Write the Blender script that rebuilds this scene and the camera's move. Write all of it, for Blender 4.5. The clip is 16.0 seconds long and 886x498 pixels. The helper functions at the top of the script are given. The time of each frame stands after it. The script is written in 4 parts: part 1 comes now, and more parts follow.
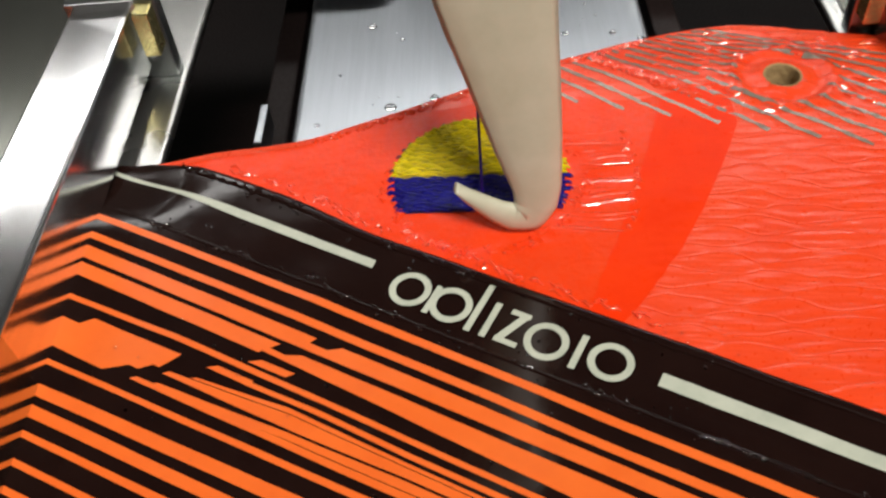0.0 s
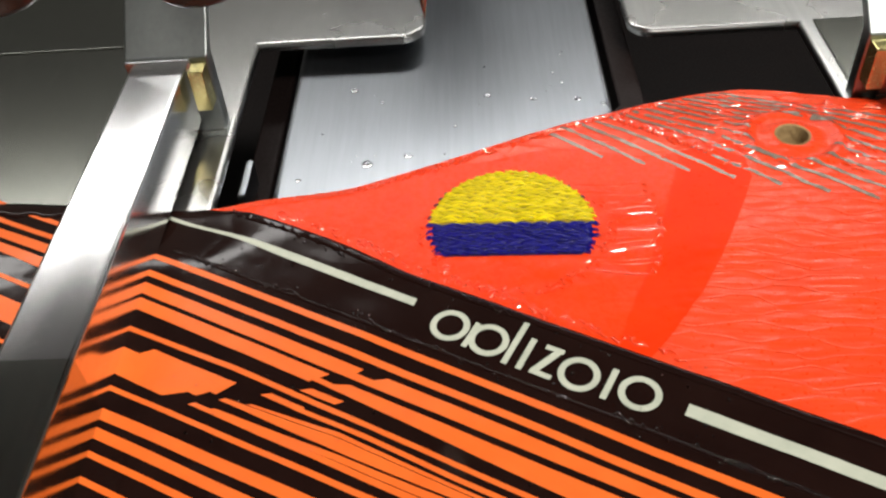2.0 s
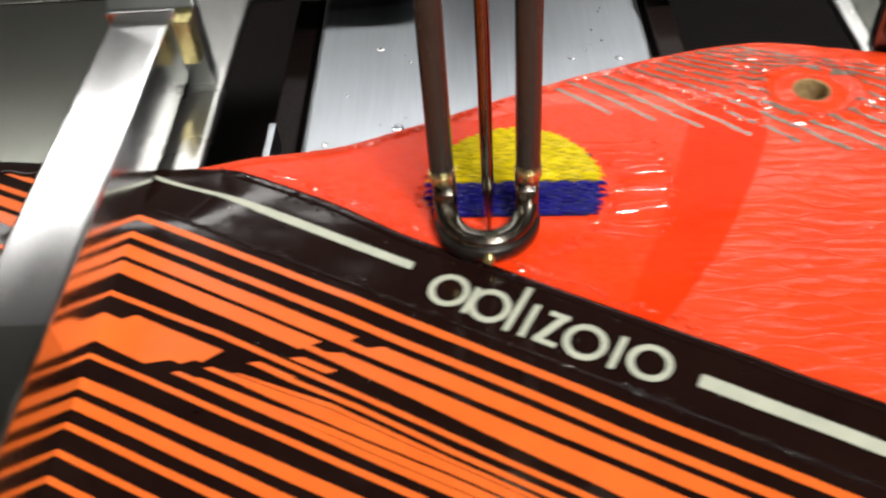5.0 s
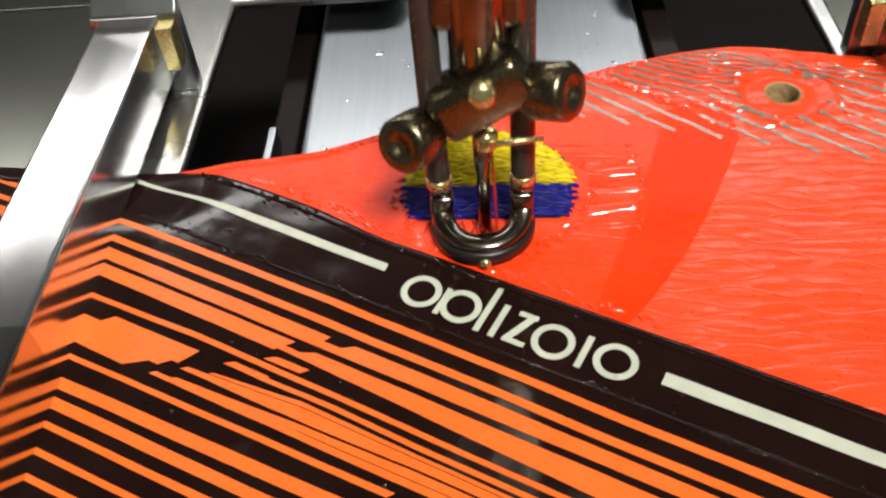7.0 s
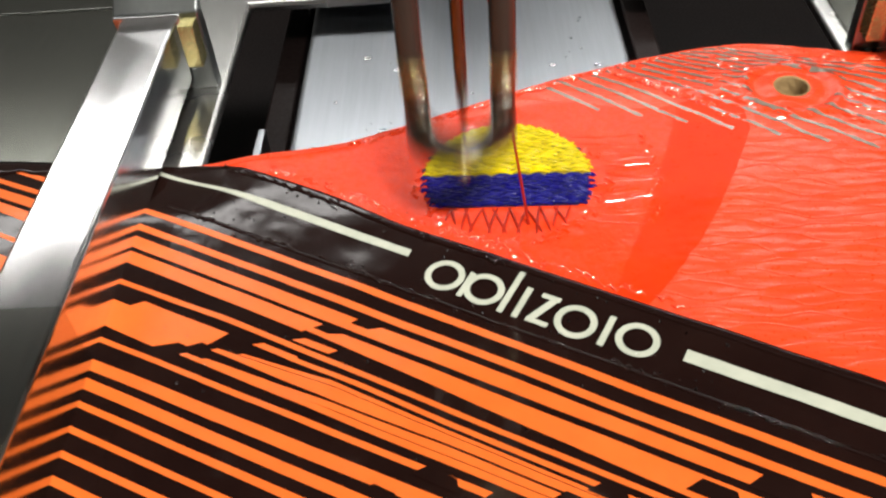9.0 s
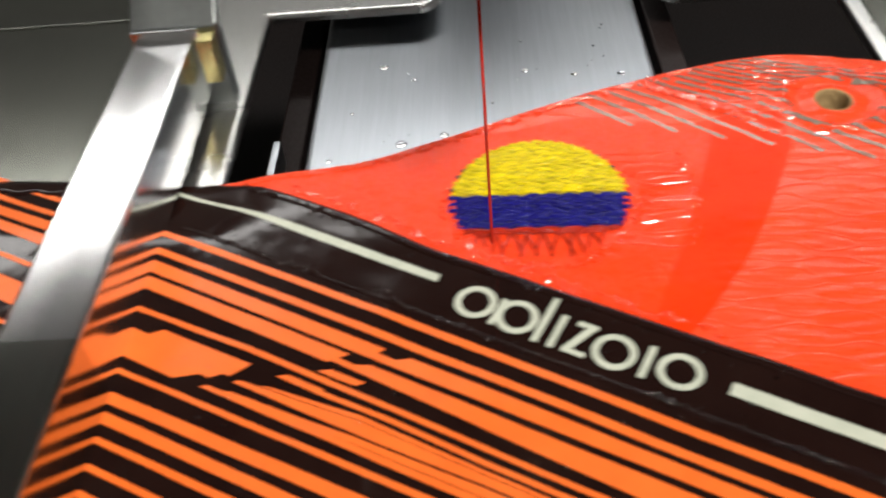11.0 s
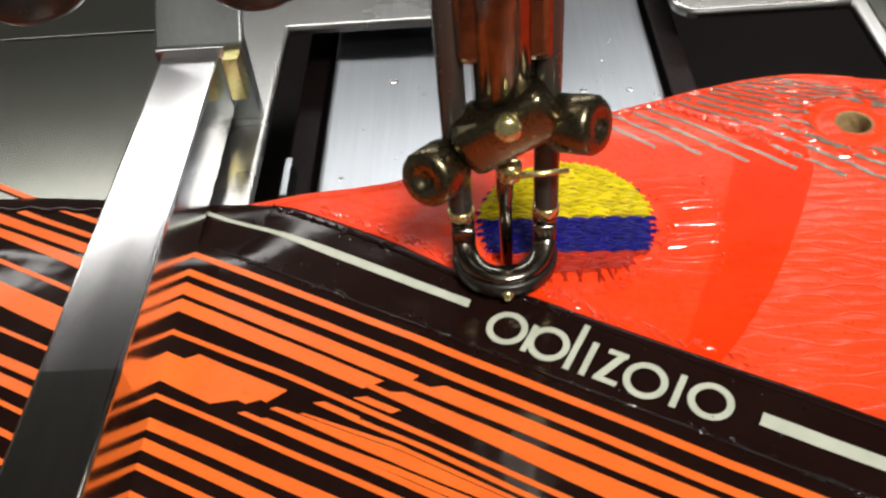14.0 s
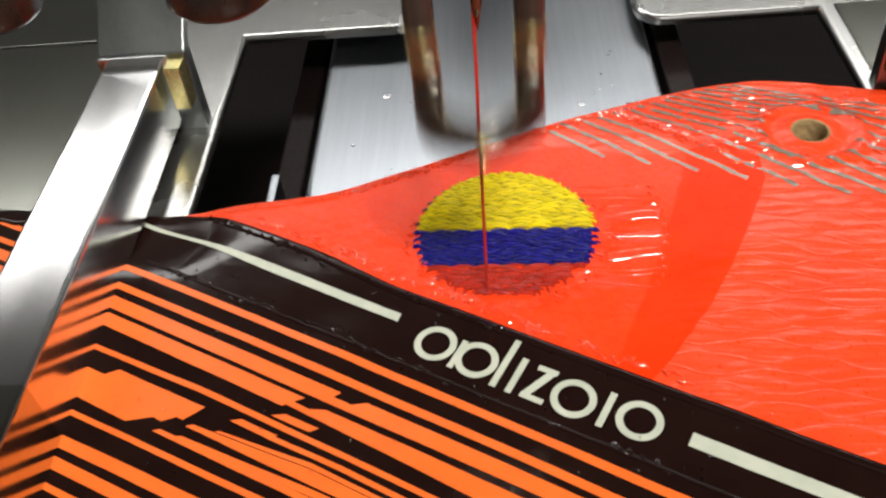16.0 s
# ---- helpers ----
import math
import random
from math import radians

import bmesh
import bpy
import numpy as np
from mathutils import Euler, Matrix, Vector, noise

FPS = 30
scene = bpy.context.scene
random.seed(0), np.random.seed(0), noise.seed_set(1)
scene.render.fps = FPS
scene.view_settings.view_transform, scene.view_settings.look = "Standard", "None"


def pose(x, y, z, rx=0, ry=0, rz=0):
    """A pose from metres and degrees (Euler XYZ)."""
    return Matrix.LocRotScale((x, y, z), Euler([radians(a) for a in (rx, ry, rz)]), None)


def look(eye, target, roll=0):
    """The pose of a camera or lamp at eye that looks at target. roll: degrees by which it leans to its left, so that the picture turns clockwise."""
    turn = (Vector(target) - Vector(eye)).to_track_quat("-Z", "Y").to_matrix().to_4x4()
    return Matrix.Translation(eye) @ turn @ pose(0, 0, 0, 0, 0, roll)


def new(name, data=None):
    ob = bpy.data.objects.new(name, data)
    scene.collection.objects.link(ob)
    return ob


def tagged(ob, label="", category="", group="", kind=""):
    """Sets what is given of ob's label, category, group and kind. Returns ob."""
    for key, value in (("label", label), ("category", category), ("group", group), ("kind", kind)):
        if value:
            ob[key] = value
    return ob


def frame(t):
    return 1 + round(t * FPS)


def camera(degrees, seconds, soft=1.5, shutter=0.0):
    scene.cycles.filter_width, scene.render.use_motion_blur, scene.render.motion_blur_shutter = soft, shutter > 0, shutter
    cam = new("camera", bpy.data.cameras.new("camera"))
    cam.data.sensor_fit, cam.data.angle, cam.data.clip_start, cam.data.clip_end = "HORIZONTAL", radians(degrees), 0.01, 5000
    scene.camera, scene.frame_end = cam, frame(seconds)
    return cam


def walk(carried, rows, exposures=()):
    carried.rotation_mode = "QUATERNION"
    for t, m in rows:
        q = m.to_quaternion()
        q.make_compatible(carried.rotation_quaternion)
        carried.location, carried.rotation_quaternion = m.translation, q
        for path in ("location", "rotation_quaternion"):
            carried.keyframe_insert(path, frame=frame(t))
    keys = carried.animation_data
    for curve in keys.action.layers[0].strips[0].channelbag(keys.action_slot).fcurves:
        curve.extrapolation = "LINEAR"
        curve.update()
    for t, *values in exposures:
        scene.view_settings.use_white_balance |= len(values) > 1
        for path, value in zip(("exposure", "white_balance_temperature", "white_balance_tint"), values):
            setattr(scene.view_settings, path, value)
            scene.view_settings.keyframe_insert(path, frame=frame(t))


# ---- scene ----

# An embroidery machine stitches a round patch on a shoe upper. All plans below are in millimetres.
MM = 0.001
cam = camera(53.0, 16.0, 2.35, 0.5)
CAMERA = [
    (0.0, 0.22, -75.89, 84.02, 42.017, 4.148, -0.579),
    (0.5, 1.43, -79.23, 82.43, 45.416, 3.651, -0.001),
    (1.0, 2.22, -82.64, 86.39, 46.030, 3.562, 0.188),
    (1.5, 3.94, -83.20, 88.97, 46.268, 3.781, 0.086),
    (2.0, 5.54, -83.96, 87.87, 46.376, 3.678, -0.017),
    (2.5, 6.39, -82.86, 84.79, 45.803, 3.867, 0.196),
    (3.0, 3.19, -80.95, 83.71, 45.185, 3.985, 0.086),
    (3.5, 0.31, -77.78, 83.95, 44.392, 3.868, 0.200),
    (4.0, -1.05, -75.49, 83.82, 44.111, 3.750, 0.181),
    (4.5, -1.94, -75.04, 83.09, 43.973, 3.822, 0.243),
    (5.0, -0.45, -77.28, 82.97, 44.059, 3.645, 0.087),
    (7.5, 0.99, -79.78, 84.47, 44.304, 3.980, 0.044),
    (8.0, 1.63, -82.80, 81.71, 45.952, 3.981, -0.271),
    (10.5, 0.93, -80.93, 86.02, 44.460, 3.743, -0.400),
    (11.0, 0.45, -78.39, 82.06, 45.601, 4.535, 0.124),
    (11.5, -0.32, -78.45, 84.42, 45.075, 4.139, -0.151),
    (12.0, -1.58, -78.08, 79.70, 46.183, 4.306, 0.114),
    (12.5, -1.54, -73.10, 80.97, 45.005, 4.689, 0.487),
    (13.0, -6.36, -70.33, 81.63, 44.581, 4.102, -0.274),
    (13.5, -4.52, -72.13, 84.01, 44.297, 4.040, -0.076),
    (14.0, -2.33, -75.67, 87.44, 44.506, 4.011, -0.076),
    (14.5, -0.26, -75.02, 88.30, 44.270, 3.628, -0.206),
    (15.0, 2.04, -74.53, 83.91, 45.513, 4.474, 0.162),
    (15.5, 0.32, -73.79, 83.10, 45.879, 4.053, -0.408),
    (16.0, 1.74, -70.60, 84.08, 45.326, 4.813, 0.727),
]
HOOP = [
    (0.0, -0.02, 12.38), (0.5, -0.24, 13.36), (1.0, -0.16, 13.33), (1.3, -0.16, 13.33), (1.4, 4.98, 13.06), (1.5, 10.12, 12.80),
    (2.0, 10.03, 12.44), (2.5, 10.18, 13.13), (3.0, 10.41, 13.05), (3.1, 8.93, 13.15), (3.2, 9.00, 13.25), (3.3, 10.03, 13.35),
    (3.4, 10.08, 13.46), (3.5, 9.08, 13.56), (3.6, 9.26, 13.64), (3.7, 7.75, 13.72), (3.8, 7.51, 13.80), (3.9, 7.91, 13.88),
    (4.0, 7.79, 13.97), (4.1, 8.10, 13.93), (4.2, 9.14, 13.89), (4.3, 9.56, 13.86), (4.4, 9.03, 13.82), (4.5, 9.20, 13.79),
    (4.6, 9.22, 13.95), (4.7, 9.95, 14.12), (4.8, 9.74, 14.29), (4.9, 7.61, 14.45), (5.0, 4.09, 14.62), (5.1, 0.04, 14.63),
    (5.2, -1.87, 14.63), (5.5, 2.00, 14.64), (5.7, 6.00, 14.65), (5.9, -3.00, 14.66), (6.1, -2.00, 14.67), (6.3, 5.00, 14.67),
    (6.5, 3.00, 14.68), (6.7, -2.00, 14.69), (6.9, 1.00, 14.70), (7.1, 1.00, 14.71), (7.3, 0.71, 14.71), (7.4, 0.74, 14.72),
    (7.5, 1.11, 14.72), (7.6, 2.68, 15.20), (7.7, 2.60, 15.68), (7.8, 2.20, 16.16), (7.9, 2.12, 16.64), (8.0, 4.67, 17.12),
    (8.1, 4.71, 16.98), (8.2, 5.02, 16.85), (8.4, 3.00, 16.58), (8.6, -3.00, 16.31), (8.8, -2.00, 16.04), (9.0, 6.00, 15.77),
    (9.2, 5.00, 15.50), (9.4, -4.00, 15.23), (9.6, -3.00, 14.95), (9.8, 7.00, 14.68), (10.0, 5.00, 14.41), (10.2, 4.00, 14.14),
    (10.3, 6.65, 14.01), (10.4, 1.00, 13.87), (10.5, -4.88, 13.74), (10.6, -10.04, 13.91), (10.7, -7.42, 14.08), (10.8, -6.15, 14.25),
    (10.9, 0.64, 14.42), (11.0, 7.05, 14.58), (11.1, 9.90, 14.53), (11.2, 10.25, 14.47), (11.3, 4.46, 14.41), (11.4, -1.70, 14.35),
    (11.5, -8.02, 14.30), (11.6, -8.49, 14.27), (11.7, -9.05, 14.25), (11.8, -2.53, 14.22), (11.9, 3.25, 14.20), (12.0, 10.29, 14.18),
    (12.1, 8.68, 14.44), (12.2, 8.12, 14.69), (12.3, 2.25, 14.95), (12.4, -3.94, 15.21), (12.5, -7.83, 15.47), (12.6, -8.13, 15.31),
    (12.7, -5.54, 15.15), (12.8, 1.02, 14.98), (12.9, 0.75, 14.82), (13.0, 7.17, 14.66), (13.1, 6.59, 14.82), (13.2, 6.31, 14.98),
    (13.3, 5.39, 15.14), (13.4, -0.53, 15.31), (13.5, -7.46, 15.47), (13.6, -8.46, 15.29), (13.7, -3.00, 15.10), (13.8, 1.87, 14.92),
    (13.9, 3.56, 14.74), (14.0, 8.97, 14.55), (14.1, 2.24, 14.95), (14.2, 1.16, 15.34), (14.3, 1.38, 15.74), (14.4, -4.99, 16.13),
    (14.5, -7.49, 16.52), (14.6, -6.57, 16.45), (14.7, -5.04, 16.38), (14.8, 0.38, 16.31), (14.9, 7.03, 16.23), (15.0, 8.18, 16.16),
    (15.1, 4.92, 16.14), (15.2, 5.22, 16.11), (15.3, -1.20, 16.08), (15.4, -6.97, 16.06), (15.5, -3.10, 16.03), (15.6, -2.80, 16.22),
    (15.7, 2.94, 16.41), (15.8, 9.59, 16.60), (15.9, 2.97, 16.79), (16.0, 2.07, 16.98),
]
FOOT = [
    (0.0, 52.00), (2.6, 43.74), (2.7, 17.84), (2.8, 0.57), (2.9, 1.30), (3.0, 6.48), (3.1, 38.43), (3.2, 42.72), (3.3, 15.82),
    (3.4, 1.19), (3.5, 0.57), (3.6, 7.26), (3.7, 43.12), (3.8, 43.23), (3.9, 14.08), (4.0, 1.00), (4.1, 1.18), (4.2, 7.29),
    (4.3, 42.98), (4.4, 42.82), (4.5, 0.93), (4.6, 21.18), (4.7, 38.76), (4.8, 28.06), (4.9, 0.54), (5.0, 0.74), (5.1, 41.63),
    (5.2, 31.02), (5.3, 0.30), (5.4, 0.30), (5.5, 23.10), (5.6, 30.70), (5.7, 0.30), (5.8, 0.30), (5.9, 15.50), (6.0, 38.30),
    (6.1, 0.30), (6.2, 0.30), (6.3, 7.90), (6.4, 42.10), (6.5, 4.10), (6.6, 0.30), (6.7, 4.10), (6.8, 42.10), (6.9, 11.70),
    (7.0, 0.30), (7.1, 0.30), (7.2, 34.50), (7.3, 10.23), (7.4, 2.27), (7.5, 1.21), (7.6, 42.00), (7.7, 24.20), (7.8, 0.58),
    (7.9, 1.42), (8.0, 40.98), (8.1, 36.15), (8.2, 1.88), (8.3, 0.30), (8.4, 15.50), (8.5, 42.10), (8.6, 4.10), (8.7, 0.30),
    (8.8, 4.10), (8.9, 42.10), (9.0, 15.50), (9.1, 0.30), (9.2, 0.30), (9.3, 30.70), (9.4, 30.70), (9.5, 0.30), (9.6, 0.30),
    (9.7, 15.50), (9.8, 42.10), (9.9, 4.10), (10.0, 0.30), (10.1, 4.10), (10.2, 42.10), (10.3, 20.79), (10.4, 3.05), (10.5, 1.20),
    (10.6, 43.40), (10.7, 31.76), (10.8, 1.05), (10.9, 1.41), (11.0, 40.46), (11.1, 43.04), (11.2, 7.07), (11.3, 1.52), (11.4, 10.30),
    (11.5, 44.18), (11.6, 16.42), (11.7, 1.02), (11.8, 0.75), (11.9, 41.97), (12.0, 41.41), (12.1, 31.56), (12.2, 1.74), (12.3, 2.37),
    (12.4, 35.99), (12.5, 43.20), (12.6, 2.34), (12.7, 12.57), (12.8, 43.90), (12.9, 19.17), (13.0, 0.65), (13.1, 2.12), (13.2, 44.83),
    (13.3, 30.09), (13.4, 1.93), (13.5, 0.81), (13.6, 45.90), (13.7, 41.81), (13.8, 39.76), (13.9, 10.69), (14.0, 1.50), (14.1, 12.94),
    (14.2, 47.95), (14.3, 23.11), (14.4, 2.15), (14.5, 0.93), (14.6, 48.14), (14.7, 31.48), (14.8, 0.71), (14.9, 0.69), (15.0, 43.23),
    (15.1, 41.53), (15.2, 5.89), (15.3, 0.99), (15.4, 12.82), (15.5, 46.64), (15.6, 16.11), (15.7, 1.20), (15.8, 2.11), (15.9, 47.98),
    (16.0, 27.22),
]
NEEDLE = [
    (0.0, 84.00), (2.6, 84.00), (2.7, 47.00), (2.8, 31.22), (2.9, 23.67), (3.0, 47.00), (3.1, 84.00), (3.2, 84.00), (3.3, 47.00),
    (3.4, 31.67), (3.5, 24.08), (3.6, 47.00), (3.7, 84.00), (3.8, 84.00), (3.9, 47.00), (4.0, 30.19), (4.1, 25.00), (4.2, 47.00),
    (4.3, 84.00), (4.4, 84.00), (4.5, 23.58), (4.6, 47.00), (4.7, 84.00), (4.8, 84.00), (4.9, 25.35), (5.0, 47.00), (5.1, 84.00),
    (5.2, 84.00), (5.3, 26.80), (5.4, 26.80), (5.5, 71.58), (5.6, 78.27), (5.7, 34.50), (5.8, 21.27), (5.9, 63.06), (6.0, 82.53),
    (6.1, 43.65), (6.2, 18.38), (6.3, 53.46), (6.4, 83.62), (6.5, 48.54), (6.6, 18.00), (6.7, 48.54), (6.8, 83.62), (6.9, 58.35),
    (7.0, 19.47), (7.1, 38.94), (7.2, 80.73), (7.3, 47.00), (7.4, 21.71), (7.5, 47.00), (7.6, 84.00), (7.7, 47.00), (7.8, 25.64),
    (7.9, 47.00), (8.0, 84.00), (8.1, 84.00), (8.2, 33.20), (8.3, 21.27), (8.4, 63.06), (8.5, 83.62), (8.6, 48.54), (8.7, 18.00),
    (8.8, 48.54), (8.9, 83.62), (9.0, 63.06), (9.1, 21.27), (9.2, 34.50), (9.3, 78.27), (9.4, 78.27), (9.5, 34.50), (9.6, 21.27),
    (9.7, 63.06), (9.8, 83.62), (9.9, 48.54), (10.0, 18.00), (10.1, 48.54), (10.2, 83.62), (10.3, 47.00), (10.4, 24.94), (10.5, 47.00),
    (10.6, 84.00), (10.7, 84.00), (10.8, 30.58), (10.9, 35.96), (11.0, 84.00), (11.1, 84.00), (11.2, 42.51), (11.3, 24.33), (11.4, 47.00),
    (11.5, 84.00), (11.6, 47.00), (11.7, 20.77), (11.8, 47.00), (11.9, 84.00), (12.0, 84.00), (12.1, 84.00), (12.2, 32.28), (12.3, 35.88),
    (12.4, 84.00), (12.5, 84.00), (12.6, 22.93), (12.7, 47.00), (12.8, 84.00), (12.9, 47.00), (13.0, 22.14), (13.1, 47.00), (13.2, 84.00),
    (13.3, 84.00), (13.4, 29.09), (13.5, 47.00), (13.6, 84.00), (13.7, 84.00), (13.8, 84.00), (13.9, 44.03), (14.0, 20.94), (14.1, 47.00),
    (14.2, 84.00), (14.3, 47.00), (14.4, 23.46), (14.5, 47.00), (14.6, 84.00), (14.7, 84.00), (14.8, 33.54), (14.9, 42.18), (15.0, 84.00),
    (15.1, 84.00), (15.2, 43.06), (15.3, 26.06), (15.4, 47.00), (15.5, 84.00), (15.6, 47.00), (15.7, 21.80), (15.8, 47.00), (15.9, 84.00),
    (16.0, 84.00),
]

walk(cam, [(t, pose(x * MM, y * MM, z * MM, a, b, c)) for t, x, y, z, a, b, c in CAMERA],
     [(0.0, -0.28), (0.5, -0.18), (1.5, -0.1), (3.0, -0.1), (4.5, -0.03), (5.0, 0.0), (7.5, 0.18), (8.2, 0.22), (10.5, 0.08), (11.5, 0.0), (13.0, 0.0), (15.0, -0.08), (16.0, 0.0)])

# ---- light ----
world = bpy.data.worlds.new("workshop_air")
scene.world = world
world.use_nodes = True
world.node_tree.nodes["Background"].inputs[0].default_value = (0.9, 0.95, 1.0, 1)
world.node_tree.nodes["Background"].inputs[1].default_value = 0.05
scene.view_settings.exposure = 0.0


def area_lamp(name, eye, target, wide, deep, watts, colour):
    data = bpy.data.lights.new(name, "AREA")
    data.shape, data.size, data.size_y, data.energy, data.color = "RECTANGLE", wide * MM, deep * MM, watts, colour
    lamp = new(name, data)
    lamp.matrix_world = look(Vector(eye) * MM, Vector(target) * MM)
    return lamp


# the work light under the sewing head, behind the needles
area_lamp("head_light", (-20, 214, 158), (-10, 140, 0), 460, 28, 0.36, (1.0, 0.98, 0.95))
# unseen fill added high behind the camera to brighten the upper
area_lamp("front_fill_light", (420, -1000, 1690), (0, 0, 0), 560, 300, 57.0, (1.0, 0.96, 0.90))


# ---- materials ----
def nodes_of(name):
    mat = bpy.data.materials.new(name)
    mat.use_nodes = True
    tree = mat.node_tree
    return mat, tree, tree.nodes["Principled BSDF"]


def link(tree, a, b):
    tree.links.new(a, b)


def noise_node(tree, scale, detail=4.0, rough=0.55, stretch=(1, 1, 1)):
    pos = tree.nodes.new("ShaderNodeTexCoord")
    mp = tree.nodes.new("ShaderNodeMapping")
    mp.inputs["Scale"].default_value = stretch
    n = tree.nodes.new("ShaderNodeTexNoise")
    n.inputs["Scale"].default_value, n.inputs["Detail"].default_value, n.inputs["Roughness"].default_value = scale, detail, rough
    link(tree, pos.outputs["Object"], mp.inputs["Vector"])
    link(tree, mp.outputs["Vector"], n.inputs["Vector"])
    return n


def ramp_node(tree, fac, stops):
    r = tree.nodes.new("ShaderNodeValToRGB")
    while len(r.color_ramp.elements) < len(stops):
        r.color_ramp.elements.new(0.5)
    for e, (p, c) in zip(r.color_ramp.elements, stops):
        e.position, e.color = p, (*c, 1)
    link(tree, fac, r.inputs["Fac"])
    return r


def scalar_ramp(tree, fac, a, b, lo=0.3, hi=0.7):
    m = tree.nodes.new("ShaderNodeMapRange")
    m.inputs["From Min"].default_value, m.inputs["From Max"].default_value = lo, hi
    m.inputs["To Min"].default_value, m.inputs["To Max"].default_value = a, b
    link(tree, fac, m.inputs["Value"])
    return m


def bump_node(tree, height, strength, distance, chain=None):
    b = tree.nodes.new("ShaderNodeBump")
    b.inputs["Strength"].default_value, b.inputs["Distance"].default_value = strength, distance
    link(tree, height, b.inputs["Height"])
    if chain:
        link(tree, chain.outputs["Normal"], b.inputs["Normal"])
    return b


def surface(name, dark, light, rough=(0.3, 0.45), metal=0.0, scale=250.0, fine=2500.0, bump=0.1, depth=0.0001, stretch=(1, 1, 1), coat=0.0, specular=0.5):
    """A two-scale surface: blotches of colour and gloss, and a fine grain in relief."""
    mat, tree, b = nodes_of(name)
    big, small = noise_node(tree, scale, 4, 0.6, stretch), noise_node(tree, fine, 3, 0.6, stretch)
    link(tree, ramp_node(tree, big.outputs["Fac"], [(0.3, dark), (0.7, light)]).outputs["Color"], b.inputs["Base Color"])
    link(tree, scalar_ramp(tree, small.outputs["Fac"], *rough).outputs["Result"], b.inputs["Roughness"])
    b.inputs["Metallic"].default_value = metal
    b.inputs["Coat Weight"].default_value = coat
    b.inputs["Coat Roughness"].default_value = 0.08
    b.inputs["Specular IOR Level"].default_value = specular
    n = bump_node(tree, big.outputs["Fac"], bump, depth * 4)
    relief = bump_node(tree, small.outputs["Fac"], bump, depth, n)
    link(tree, relief.outputs["Normal"], b.inputs["Normal"])
    link(tree, relief.outputs["Normal"], b.inputs["Coat Normal"])
    return mat


def brushed(name, tone, rough, stretch, cast=(1, 1, 1.0), anis=0.4):
    mat, tree, b = nodes_of(name)
    lines = noise_node(tree, 900, 5, 0.7, stretch)
    blot = noise_node(tree, 60, 3, 0.5)
    c0, c1 = [tone * 0.92 * k for k in cast], [tone * 1.05 * k for k in cast]
    link(tree, ramp_node(tree, lines.outputs["Fac"], [(0.3, c0), (0.7, c1)]).outputs["Color"], b.inputs["Base Color"])
    link(tree, scalar_ramp(tree, blot.outputs["Fac"], rough * 0.94, rough * 1.06).outputs["Result"], b.inputs["Roughness"])
    b.inputs["Metallic"].default_value = 1.0
    b.inputs["Anisotropic"].default_value = anis
    link(tree, bump_node(tree, lines.outputs["Fac"], 0.15, 0.00003).outputs["Normal"], b.inputs["Normal"])
    return mat


def maths(tree, op, a, b=0.0):
    n = tree.nodes.new("ShaderNodeMath")
    n.operation = op
    for k, v in ((0, a), (1, b)):
        if isinstance(v, (int, float)):
            n.inputs[k].default_value = v
        else:
            link(tree, v, n.inputs[k])
    return n.outputs[0]


def red_vinyl():
    """Glossy red film with fine welded lines that swing apart and together in chains, and pinstripes between."""
    mat, tree, b = nodes_of("red_vinyl")
    pos = tree.nodes.new("ShaderNodeTexCoord")
    axes = tree.nodes.new("ShaderNodeSeparateXYZ")
    link(tree, pos.outputs["Object"], axes.inputs[0])
    sway, big, small = noise_node(tree, 70, 2), noise_node(tree, 90, 4), noise_node(tree, 1400, 4)
    x, y = maths(tree, "MULTIPLY", axes.outputs["X"], 1000), maths(tree, "MULTIPLY", axes.outputs["Y"], 1000)
    q = maths(tree, "ADD", y, maths(tree, "MULTIPLY", x, 0.12))
    q = maths(tree, "ADD", q, maths(tree, "MULTIPLY", sway.outputs["Fac"], 2.2))
    swing = maths(tree, "MULTIPLY", maths(tree, "SINE", maths(tree, "ADD", maths(tree, "MULTIPLY", x, 0.47), maths(tree, "MULTIPLY", sway.outputs["Fac"], 7.0))), 0.62)
    lines = []
    for sign, shift in ((1, 0.0), (-1, 2.3)):
        p = maths(tree, "DIVIDE", maths(tree, "ADD", maths(tree, "ADD", q, shift), maths(tree, "MULTIPLY", swing, sign)), 4.6)
        d = maths(tree, "ABSOLUTE", maths(tree, "SUBTRACT", maths(tree, "FRACT", p), 0.5))
        lines.append(scalar_ramp(tree, d, 1.0, 0.0, 0.0, 0.055).outputs["Result"])
    chain = maths(tree, "MAXIMUM", lines[0], lines[1])
    fine = maths(tree, "MULTIPLY", maths(tree, "ADD", maths(tree, "SINE", maths(tree, "MULTIPLY", q, 8.5)), 1.0), scalar_ramp(tree, big.outputs["Fac"], 0.0, 0.5, 0.45, 0.65).outputs["Result"])
    link(tree, ramp_node(tree, big.outputs["Fac"], [(0.3, (0.80, 0.050, 0.008)), (0.7, (0.86, 0.064, 0.011))]).outputs["Color"], b.inputs["Base Color"])
    link(tree, scalar_ramp(tree, small.outputs["Fac"], 0.25, 0.38).outputs["Result"], b.inputs["Roughness"])
    b.inputs["Specular IOR Level"].default_value = 0.6
    n = bump_node(tree, chain, 0.4, 0.00017)
    n = bump_node(tree, fine, 0.35, 0.00006, n)
    n = bump_node(tree, big.outputs["Fac"], 0.4, 0.0010, n)
    link(tree, bump_node(tree, small.outputs["Fac"], 0.25, 0.0001, n).outputs["Normal"], b.inputs["Normal"])
    return mat


